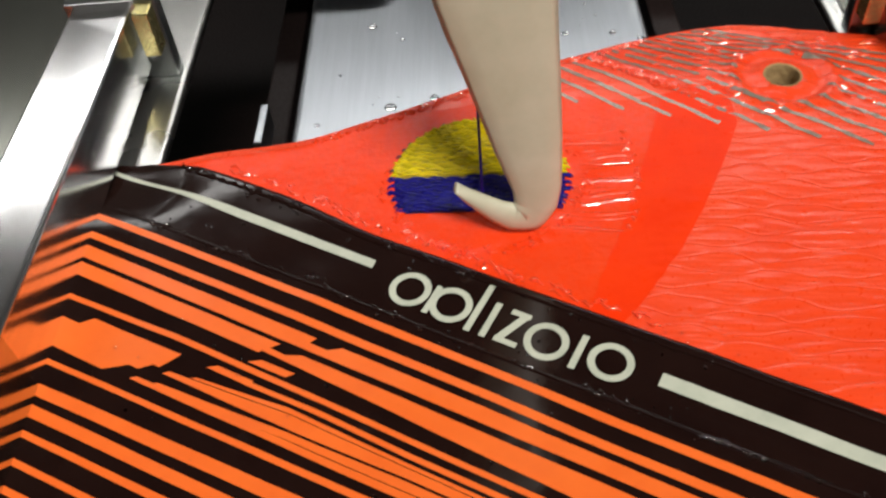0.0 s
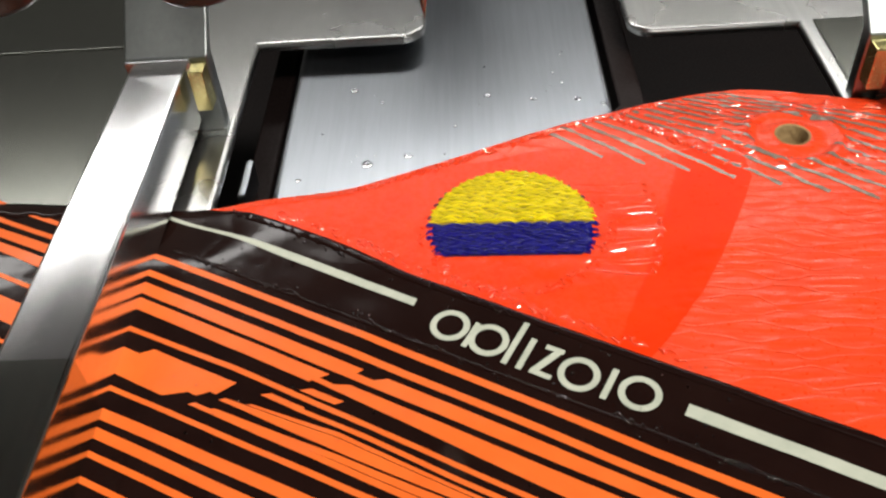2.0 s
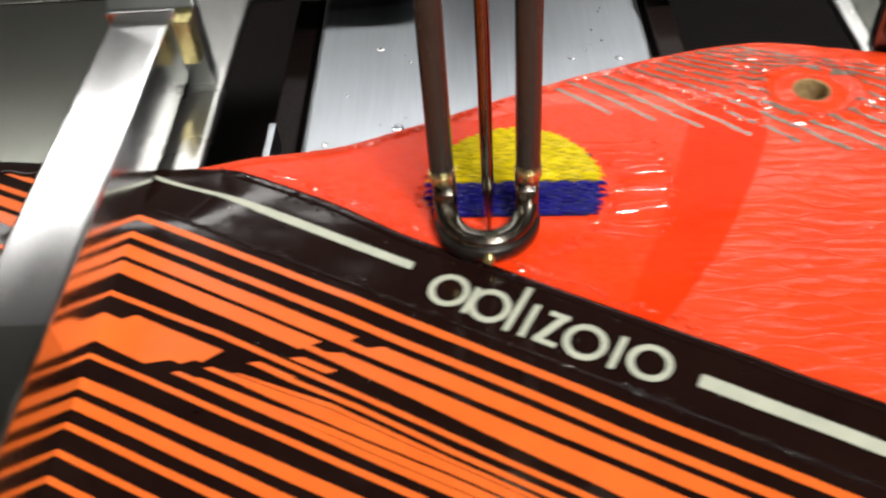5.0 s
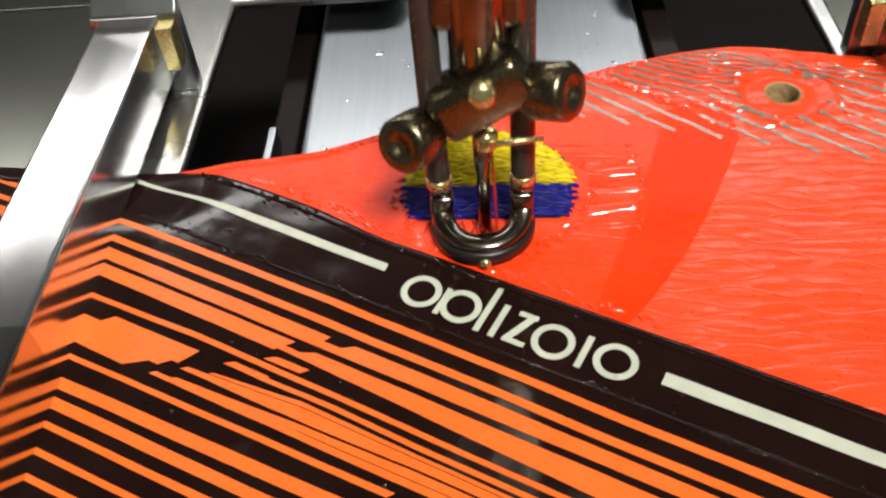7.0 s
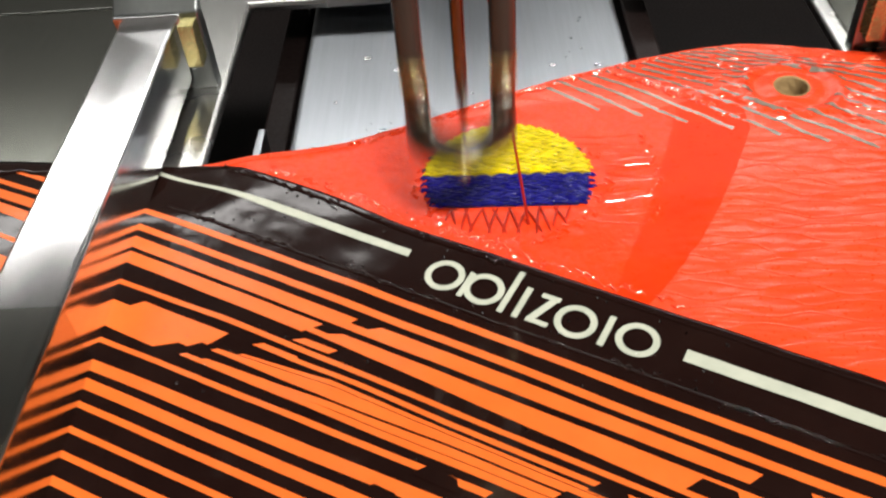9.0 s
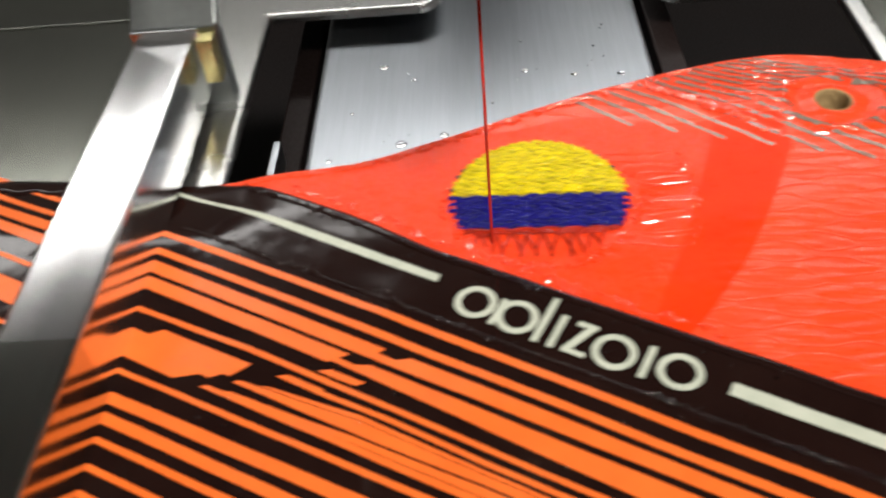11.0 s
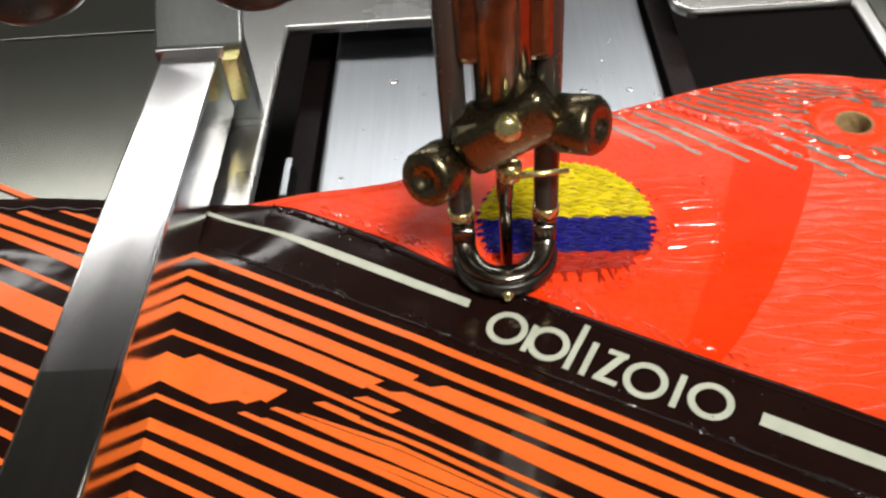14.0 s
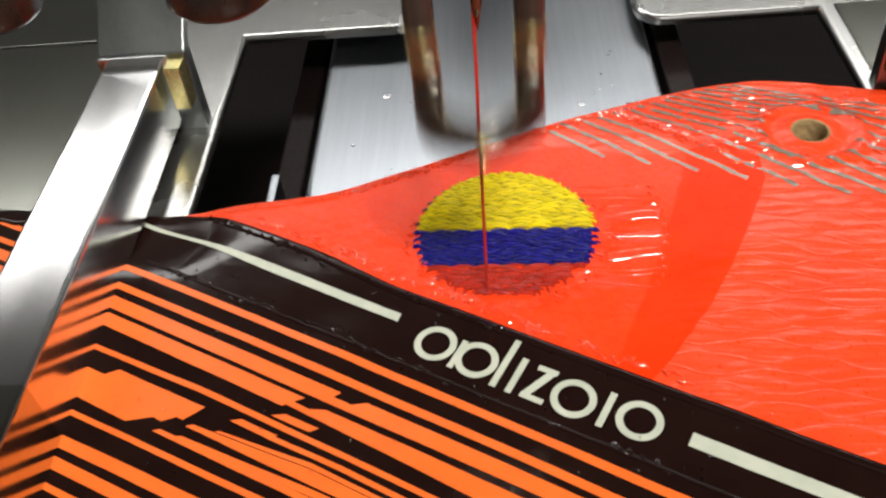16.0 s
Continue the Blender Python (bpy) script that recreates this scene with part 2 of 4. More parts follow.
def thread(name, colour):
    mat, tree, b = nodes_of(name)
    info = tree.nodes.new("ShaderNodeObjectInfo")
    geo = tree.nodes.new("ShaderNodeNewGeometry")
    add = tree.nodes.new("ShaderNodeMath")
    add.operation = "ADD"
    link(tree, info.outputs["Random"], add.inputs[0])
    link(tree, geo.outputs["Random Per Island"], add.inputs[1])
    link(tree, ramp_node(tree, scalar_ramp(tree, add.outputs[0], 0, 1, 0, 2).outputs["Result"],
                         [(0.1, [k * 0.5 for k in colour]), (0.9, [min(1, k * 1.2) for k in colour])]).outputs["Color"], b.inputs["Base Color"])
    fibres = noise_node(tree, 5000, 3, 0.6, (0.2, 1, 1))
    b.inputs["Roughness"].default_value = 0.16
    b.inputs["Specular IOR Level"].default_value = 0.22
    link(tree, bump_node(tree, fibres.outputs["Fac"], 0.9, 0.00016).outputs["Normal"], b.inputs["Normal"])
    return mat


RED = red_vinyl()
DEEP_RED = surface("smooth_red_film", (0.80, 0.032, 0.003), (0.86, 0.043, 0.004), (0.26, 0.36), 0, 140, 900, 0.25, 0.00006, specular=0.06)
FIELD_RED = surface("wet_red_film", (0.78, 0.044, 0.006), (0.84, 0.056, 0.009), (0.2, 0.36), 0, 150, 900, 0.6, 0.00012, coat=0.06, specular=0.1)
RED_GLOSS = surface("glossy_red_crinkle", (0.80, 0.050, 0.010), (0.86, 0.066, 0.014), (0.05, 0.12), 0, 260, 1600, 0.3, 0.00006, coat=1.0, specular=1.0)
BLACK = surface("black_print", (0.009, 0.0035, 0.0028), (0.014, 0.0058, 0.0045), (0.07, 0.15), 0, 120, 2600, 0.10, 0.00004, specular=0.3)
WET_BLACK = surface("wet_black_fold", (0.009, 0.0035, 0.0028), (0.014, 0.0058, 0.0045), (0.04, 0.09), 0, 260, 1600, 0.3, 0.00006, coat=1.0, specular=0.8)
ORANGE = surface("orange_print", (0.80, 0.130, 0.014), (0.86, 0.155, 0.020), (0.28, 0.42), 0, 200, 2400, 0.15, 0.00005)
GREY_PRINT = surface("pale_grey_print", (0.42, 0.45, 0.36), (0.52, 0.54, 0.44), (0.35, 0.5), 0, 300, 2600, 0.12, 0.00005)
SILVER = surface("silver_grey_print", (0.20, 0.165, 0.13), (0.30, 0.25, 0.20), (0.2, 0.3), 0.2, 600, 3000, 0.3, 0.00008, coat=0.2)
TAN = surface("raw_foam_edge", (0.30, 0.19, 0.08), (0.42, 0.29, 0.13), (0.8, 0.95), 0, 700, 4000, 0.5, 0.0002)
DIRT = surface("dark_backing_felt", (0.015, 0.011, 0.008), (0.10, 0.07, 0.045), (0.85, 1.0), 0, 900, 4000, 0.8, 0.0004)
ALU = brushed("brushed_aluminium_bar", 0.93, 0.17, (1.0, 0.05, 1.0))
ALU_FACE = brushed("polished_aluminium_face", 0.60, 0.36, (0.3, 0.3, 1.0), anis=0.1)
PLATE = brushed("satin_steel_plate", 0.66, 0.27, (1.0, 0.06, 1.0), (1.0, 1.0, 0.97))
ARM = brushed("satin_steel_arm", 0.44, 0.3, (1.0, 0.04, 1.0), (0.94, 1.0, 1.07))
SIDE = brushed("dark_anodised_plate", 0.22, 0.21, (1.0, 0.2, 1.0), (1.0, 1.02, 0.9), 0.1)
# near end of the bar: lower tone stands in for a dark reflection
TAIL = brushed("dark_reflection_aluminium", 0.62, 0.14, (1.0, 0.1, 1.0), (1.0, 1.02, 0.94), 0.1)
BRACKET = brushed("grey_anodised_bracket", 0.36, 0.3, (1.0, 1.0, 0.1), (0.96, 1.02, 1.0), 0.1)
BRASS = surface("brass_and_mirrored_yellow", (0.62, 0.54, 0.22), (0.74, 0.66, 0.32), (0.18, 0.3), 0.9, 300, 2500, 0.1, 0.00005)
STEEL = surface("dark_polished_steel", (0.14, 0.13, 0.11), (0.24, 0.22, 0.185), (0.12, 0.24), 1.0, 500, 3000, 0.12, 0.00005)
LEG_STEEL = surface("oiled_dark_steel", (0.040, 0.034, 0.028), (0.055, 0.047, 0.039), (0.22, 0.28), 0.2, 120, 1500, 0.04, 0.00002, specular=0.4)
CAP_BLACK = surface("black_cap_and_mirrored_dark", (0.012, 0.01, 0.009), (0.03, 0.026, 0.022), (0.25, 0.4), 0.3, 300, 2500, 0.12, 0.00005)
CLAMP_METAL = surface("blackened_brass_clamp", (0.15, 0.125, 0.075), (0.23, 0.19, 0.115), (0.24, 0.34), 1.0, 120, 1500, 0.06, 0.00004)
PALE = surface("ivory_plastic", (0.50, 0.49, 0.36), (0.58, 0.56, 0.43), (0.3, 0.45), 0, 200, 2500, 0.1, 0.00005)
VOID = surface("black_painted_bed", (0.008, 0.0042, 0.0038), (0.012, 0.0064, 0.0056), (0.5, 0.7), 0, 60, 1500, 0.1, 0.0001, specular=0.25)
WALL = surface("grey_wall_paint", (0.30, 0.30, 0.29), (0.36, 0.36, 0.35), (0.7, 0.85), 0, 3, 60, 0.1, 0.001)
FLOOR_GREY = surface("grey_floor_screed", (0.10, 0.10, 0.10), (0.16, 0.16, 0.155), (0.5, 0.7), 0, 4, 80, 0.1, 0.001)
HEAD_PAINT = surface("dark_machine_paint", (0.12, 0.122, 0.125), (0.15, 0.152, 0.155), (0.4, 0.55), 0, 40, 900, 0.1, 0.0001)
YELLOW_T, BLUE_T, RED_T = thread("yellow_thread", (0.80, 0.64, 0.004)), thread("blue_thread", (0.006, 0.005, 0.175)), thread("red_thread", (0.46, 0.024, 0.010))
# dark tones hold the shade between stitches; the blue also serves rim ends
YELLOW_G, BLUE_G = surface("yellow_gap_shade", (0.30, 0.21, 0.004), (0.46, 0.33, 0.006), (0.5, 0.7), 0, 900, 3000), surface("blue_gap_shade_and_ends", (0.003, 0.002, 0.03), (0.006, 0.005, 0.06), (0.5, 0.7), 0, 900, 3000)
wm, wt, wb = nodes_of("clear_water")
wb.inputs["Transmission Weight"].default_value, wb.inputs["Roughness"].default_value, wb.inputs["IOR"].default_value = 1.0, 0.03, 1.33
wb.inputs["Coat Weight"].default_value = 1.0
WATER = wm


# ---- mesh helpers ----
def mesh_object(name, verts, faces, material, parent=None, label="", smooth=False):
    me = bpy.data.meshes.new(name)
    me.from_pydata([(x * MM, y * MM, z * MM) for x, y, z in verts], [], faces)
    me.update()
    if smooth:
        for p in me.polygons:
            p.use_smooth = True
    me.materials.append(material)
    ob = new(name, me)
    ob.parent = parent
    if label:
        tagged(ob, label)
    return ob


def part(name, bm, material, parent=None, label="", smooth=False):
    """Links a bmesh, in millimetres, as one mesh object."""
    bmesh.ops.scale(bm, vec=(MM, MM, MM), verts=bm.verts)
    me = bpy.data.meshes.new(name)
    bm.to_mesh(me)
    bm.free()
    if smooth:
        for p in me.polygons:
            p.use_smooth = True
    me.materials.append(material)
    ob = new(name, me)
    ob.parent = parent
    if label:
        tagged(ob, label)
    return ob


def thing(name, label, category, group="", kind=""):
    return tagged(new(name), label, category, group, kind)


def box_bm(x0, x1, y0, y1, z0, z1, bevel=0.3, seg=2):
    bm = bmesh.new()
    bmesh.ops.create_cube(bm, size=1)
    for v in bm.verts:
        v.co = Vector((x0 if v.co.x < 0 else x1, y0 if v.co.y < 0 else y1, z0 if v.co.z < 0 else z1))
    if bevel:
        bmesh.ops.bevel(bm, geom=bm.edges[:], offset=bevel, segments=seg, affect="EDGES", profile=0.5)
    return bm


def turned(profile, steps=32, at=(0, 0, 0), axis=None):
    """A turned solid from (radius, height) pairs, its axis z or the one given."""
    bm = bmesh.new()
    rings = []
    for r, h in profile:
        rings.append([bm.verts.new((r * math.cos(2 * math.pi * i / steps), r * math.sin(2 * math.pi * i / steps), h)) for i in range(steps)])
    for a, b in zip(rings, rings[1:]):
        for i in range(steps):
            bm.faces.new((a[i], a[(i + 1) % steps], b[(i + 1) % steps], b[i]))
    bm.faces.new(rings[0][::-1])
    bm.faces.new(rings[-1])
    m = Matrix.Translation(at)
    if axis:
        m = m @ Vector(axis).to_track_quat("Z", "Y").to_matrix().to_4x4()
    bmesh.ops.transform(bm, matrix=m, verts=bm.verts)
    return bm


def prism(outline, z0, z1, bevel=0.25):
    bm = bmesh.new()
    top = [bm.verts.new((x, y, z1)) for x, y in outline]
    f = bm.faces.new(top)
    ext = bmesh.ops.extrude_face_region(bm, geom=[f])
    for v in [g for g in ext["geom"] if isinstance(g, bmesh.types.BMVert)]:
        v.co.z = z0
    bmesh.ops.recalc_face_normals(bm, faces=bm.faces)
    if bevel:
        edges = [e for e in bm.edges if abs(e.verts[0].co.z - e.verts[1].co.z) < 1e-6 and e.verts[0].co.z > (z0 + z1) / 2]
        bmesh.ops.bevel(bm, geom=edges, offset=bevel, segments=4, affect="EDGES", profile=0.5)
    return bm


def arc(cx, cy, r, a0, a1, n=8):
    return [(cx + r * math.cos(radians(a0 + (a1 - a0) * i / n)), cy + r * math.sin(radians(a0 + (a1 - a0) * i / n))) for i in range(n + 1)]


# ---- the form of the shoe upper ----
LX, LY = -14.0, -14.9
UX, UY = 0.878, -0.4786
HOLE = (45.7, 18.6)
EDGE_X = (-100, -84, -70, -58, -46, -37, -25, -16, -8, -1.5, 8, 19, 28.5, 35, 41.5, 48, 56.5, 63, 69, 80, 100)
EDGE_Y = (13.5, 13.9, 12.5, 10.6, 9.0, 9.5, 10.8, 14.3, 17.6, 20.5, 24.4, 29.0, 33.6, 35.6, 36.2, 35.4, 32.4, 31.0, 28.7, 24.0, 14.0)


def edge_y(x):
    """The far edge of the upper, smoothed."""
    return sum(w * float(np.interp(x + o, EDGE_X, EDGE_Y)) for o, w in ((-3, 0.2), (-1.5, 0.2), (0, 0.2), (1.5, 0.2), (3, 0.2)))


def plan(u, v):
    return LX + UX * u - UY * v, LY + UY * u + UX * v


def uv_of(x, y):
    return (x - LX) * UX + (y - LY) * UY, -(x - LX) * UY + (y - LY) * UX


def smooth_step(a, b, x):
    k = min(1, max(0, (x - a) / (b - a)))
    return k * k * (3 - 2 * k)


def ridges(x, y):
    """Wavy welded ridges across the open side of the panel."""
    left = 32.5 - 13 * smooth_step(1, -14, y)
    side = smooth_step(left, left + 2.5, x) * smooth_step(5.0, 6.0, uv_of(x, y)[1])
    if side <= 0:
        return 0.0
    q = y + 0.10 * (x - 31) + 1.5 * noise.noise((x * 0.11, y * 0.10, 7)) + 0.5 * noise.noise((x * 0.42, y * 0.30, 9))
    crest = (0.5 + 0.5 * math.cos(2 * math.pi * q / 1.75)) ** 3
    return side * crest * 0.13 * (0.75 + 0.9 * noise.noise((x * 0.16, y * 0.5, 4)))


def height(x, y):
    """The height of the upper's face over the plan."""
    z = -2.6 * smooth_step(19, 34, y) * smooth_step(4, 40, x)
    near_edge = smooth_step(15, 2, edge_y(x) - y)
    z -= 1.8 * near_edge * smooth_step(-36, -52, x)
    z -= 0.35 * smooth_step(2.2, 0, edge_y(x) - y)
    r = math.hypot((x - HOLE[0]) * 0.98, y - HOLE[1])
    z += 0.55 * math.exp(-((r - 7.0) / 0.8) ** 2) - 0.45 * math.exp(-((r - 5.2) / 1.2) ** 2)
    p = math.hypot(x, y - 0.4)
    z -= 0.07 * math.exp(-((p - 12.6) / 1.0) ** 2) * (1 + 0.3 * noise.noise((x * 0.6, y * 0.6, 3)))
    z += ridges(x, y)
    z += 0.16 * noise.noise((x * 0.10, y * 0.13, 0)) + 0.05 * noise.noise((x * 0.6, y * 0.9, 5))
    return z


def sheet(name, spans, step, lift, material, parent, label="", thick=0.0):
    """A skin that lies on the upper. spans: rows of plan points from one side to the other."""
    verts, faces = [], []
    for row in spans:
        verts += [(x, y, height(x, y) + lift) for x, y in row]
    n, m = len(spans[0]), len(spans)
    faces = [(i * n + j, i * n + j + 1, (i + 1) * n + j + 1, (i + 1) * n + j) for i in range(m - 1) for j in range(n - 1)]
    if thick:
        k = len(verts)
        verts += [(x, y, z - thick) for x, y, z in verts]
        ring = [j for j in range(n)] + [i * n + n - 1 for i in range(1, m)] + [(m - 1) * n + j for j in range(n - 2, -1, -1)] + [i * n for i in range(m - 2, 0, -1)]
        faces += [(ring[i], ring[i - 1], ring[i - 1] + k, ring[i] + k) for i in range(len(ring))]
    return mesh_object(name, verts, faces, material, parent, label, True)


def ribbon(name, u0, u1, v_low, v_high, lift, material, parent, label="", slant0=0.0, slant1=0.0, step=1.2, thick=0.0, across=2):
    """A strip along the print's own direction; v_low and v_high are functions of u; slant: how far each end leans."""
    n = max(2, int((u1 - u0) / step))
    rows = []
    for j in range(across + 1):
        k = j / across
        row = []
        for i in range(n + 1):
            u = u0 + slant0 * k + (u1 + slant1 * k - u0 - slant0 * k) * i / n
            row.append(plan(u, v_low(u) + (v_high(u) - v_low(u)) * k))
        rows.append(row)
    return sheet(name, rows, step, lift, material, parent, label, thick)


def level(v, lean=0.0):
    return lambda u: v + lean * u


# ---- the setting ----
def build_room():
    floor = tagged(part("floor", box_bm(-2500, 2500, -2500, 2500, -1000, -900, 0), FLOOR_GREY), "grey screed workshop floor under the machine", "floor", kind="structure")
    tagged(part("ceiling", box_bm(-2500, 2500, -2500, 2500, 1800, 1850, 0), WALL), "pale grey workshop ceiling", "ceiling", kind="structure")
    for nm, b in (("wall_north", (-2500, 2500, 2500, 2600)), ("wall_south", (-2500, 2500, -2600, -2500)), ("wall_east", (2500, 2600, -2500, 2500)), ("wall_west", (-2600, -2500, -2500, 2500))):
        tagged(part(nm, box_bm(*b, -900, 1800, 0), WALL), "plain grey painted workshop wall", "wall", kind="structure")


def build_machine():
    bed = thing("machine_bed", "black painted machine table under the sewing arm", "machine table")
    part("table_top", box_bm(-420, 420, -160, 420, -75, -60, 1), VOID, bed)
    for x in (-400, 380):
        for y in (-150, 400):
            part("leg", box_bm(x, x + 20, y, y + 20, -900, -75, 1), VOID, bed)
    arm = thing("cylinder_machine_bed", "satin steel cylinder arm with water drops", "machine arm")
    part("body", box_bm(-30.1, 31.0, -30, 330, -60, -8.5, 1.2, 3), ARM, arm)
    part("side_rail", box_bm(-38.0, -33.0, 20, 330, -60, -15.5, 0.5), VOID, arm, "black side rail")
    part("side_rail", box_bm(33.0, 38.0, 53, 330, -60, -11.5, 0.5), VOID, arm, "black side rail")
    part("guide_pin", box_bm(-36.2, -34.8, 33, 43, -13.9, -8.5, 0.3), ARM, arm, "short bright aluminium guide pin")
    bm = turned([(3.4, 0), (4.6, 1.5), (4.6, 11), (3.4, 12.5)], 20, (33.8, 47, -18))
    part("cable_boss", bm, VOID, arm, "black rubber cable boss")
    head = thing("sewing_unit", "dark painted sewing head over the needles", "machine head")
    part("housing", box_bm(-190, 190, 20, 330, 165, 420, 6, 3), HEAD_PAINT, head)
    part("column", box_bm(-60, 60, 300, 420, -60, 420, 6, 3), HEAD_PAINT, head)
    part("needle_case", box_bm(-120, 120, -8, 20, 130, 330, 3, 2), HEAD_PAINT, head)


def build_drops():
    rng = random.Random(4)
    spots = [(-17.2, 57.4, 1.0), (23.7, 50.9, 0.9), (15.8, 51.6, 0.8), (7.5, 53.5, 0.8), (-11.8, 53.0, 0.5), (-13.4, 34.8, 1.3), (-6.5, 36.6, 1.0), (1.5, 44.5, 0.45), (-24.8, 31.5, 0.7),
             (28.0, 49.0, 0.7), (20.0, 60.0, 0.4), (-22, 44, 0.4)]
    spots += [(rng.uniform(-24, 26), rng.uniform(33, 74), rng.uniform(0.15, 0.35)) for _ in range(16)]
    spots = [(x * 1.046, y * 1.046 + 3.5, r * 0.85) for x, y, r in spots]
    for x, y, r in spots:
        bm = bmesh.new()
        bmesh.ops.create_icosphere(bm, subdivisions=2, radius=r * 0.85)
        for v in bm.verts:
            w = 1 + 0.12 * noise.noise((v.co.x + x, v.co.y + y, 0))
            v.co = Vector((v.co.x * w * 1.15, v.co.y * w, max(v.co.z, 0) * 0.5))
        ob = part("water_drop", bm, WATER, None, "", True)
        ob.location = (x * MM, y * MM, -8.49 * MM)
        tagged(ob, "small clear water drop on the steel arm", "water drop", "drops on the arm")


# ---- what the hoop carries ----
LEAN = 1.15


def build_hoop():
    hoop = thing("clamping_frame", "aluminium clamping frame with bars over the upper", "embroidery frame")
    left = [(-170, -130), (-47.4, -130), (-47.4, 61)] + [(-20, 61)] + arc(-19, 66, 5, -80, 0) + [(-14, 130), (-170, 130)]
    right = [(170, -130), (59, -130), (59, 59)] + [(33, 59)] + arc(31.5, 64, 5, -100, -180) + [(26.5, 130), (170, 130)]
    part("base_plate", prism(left, -4.6, -2.9, 0.8), PLATE, hoop, "satin steel base plate with a rounded tongue")
    part("base_plate", prism(right[::-1], -5.2, -3.5, 0.8), PLATE, hoop, "satin steel base plate with a rounded tongue")
    part("side_plate", prism([(-169, -60), (-64.8, -60), (-64.8, 61.5), (-169, 61.5)], -2.88, -2.4, 0.15), SIDE, hoop, "dark anodised side plate")
    part("side_plate", prism([(-169, 62.3), (-66, 62.3), (-66, 128), (-169, 128)], -2.88, -2.4, 0.15), SIDE, hoop, "dark anodised side plate")
    part("side_plate", prism([(61.6, -60), (168, -60), (168, 59), (61.6, 59)], -3.48, -3.0, 0.15), SIDE, hoop, "dark anodised side plate")
    for side in (0, 1):
        def fx(x):
            return x if side == 0 else 11.5 - x
        def bx(a, b, *r, bevel=0.3):
            return box_bm(min(fx(a), fx(b)), max(fx(a), fx(b)), *r, bevel)
        low, top = (-3.4, 7.5) if side else (-0.3, 10.4)
        def length(y0, y1):
            """A length of bar with rounded long edges."""
            bm = bx(-62.2, -52.5, y0, y1, low, top, bevel=0)
            long = [e for e in bm.edges if abs(e.verts[0].co.y - e.verts[1].co.y) > 1 and e.verts[0].co.z > 5]
            bmesh.ops.bevel(bm, geom=long, offset=0.6, segments=4, affect="EDGES", profile=0.5)
            return bm
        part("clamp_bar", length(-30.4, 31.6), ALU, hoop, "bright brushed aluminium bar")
        # the bar runs on; only its tone drops, in place of what it mirrors
        part("bar_tail", length(-120, -30.42), TAIL, hoop, "end of the aluminium bar, a dark reflection put in its tone")
        bm = bx(-62.6, -48.6, 32.4, 35.4, low - 2.6, top + 26, bevel=0)
        bmesh.ops.bisect_plane(bm, geom=bm.verts[:] + bm.edges[:] + bm.faces[:], plane_co=(0, 0, top + 1.5), plane_no=(0, 0, 1))
        for v in bm.verts:
            if v.co.z > top + 10:
                v.co.y += LEAN * 24.5
        bmesh.ops.bevel(bm, geom=bm.edges[:], offset=0.3, segments=2, affect="EDGES", profile=0.5)
        part("upright", bm, BRACKET, hoop, "leaning polished aluminium bracket")
        part("foot_plate", bx(-62.5, -51.5, 31.65, 32.35, top - 0.5, top + 1.4, bevel=0.1), ALU, hoop)
        # brass colour stands for the yellow that the polished metal mirrors
        part("spacer", bx(-51.5, -48.9, 28.8, 32.35, top - 6.8, top + 0.8, bevel=0.2), BRASS, hoop, "small metal spacer, yellow reflection put in its colour")
    return hoop


def red_panel(parent):
    """The upper's sheet with its far edge and the punched eyelet hole."""
    step = 0.75
    xs = np.arange(-96, 96.1, step)
    n = 250
    verts, faces, index, rim = [], [], {}, set()
    def y_at(x, j):
        return edge_y(x) - (j / n) ** 1.15 * (edge_y(x) + 72)
    for i, x in enumerate(xs):
        for j in range(n + 1):
            y = y_at(x, j)
            dx, dy = x - HOLE[0], y - HOLE[1]
            r = math.hypot(dx, dy)
            px, py = x, y
            if 2.75 > r > 2.75 - 0.8:
                px, py = HOLE[0] + dx / r * 2.75, HOLE[1] + dy / r * 2.75
            index[i, j] = len(verts) if r > 2.75 - 0.8 else None
            if r < 2.75:
                rim.add((i, j))
            if index[i, j] is not None:
                verts.append((px, py, height(px, py)))
    for i in range(len(xs) - 1):
        for j in range(n):
            q = [index[i, j], index[i, j + 1], index[i + 1, j + 1], index[i + 1, j]]
            inner = sum(c in rim for c in ((i, j), (i, j + 1), (i + 1, j + 1), (i + 1, j)))
            if None not in q and inner < 3:
                faces.append(q)
    ob = mesh_object("red_panel", verts, faces, RED, parent, "glossy red film panel with wavy welded ridges", True)
    sol = ob.modifiers.new("thickness", "SOLIDIFY")
    sol.thickness, sol.offset = 1.1 * MM, -1.0
    return ob


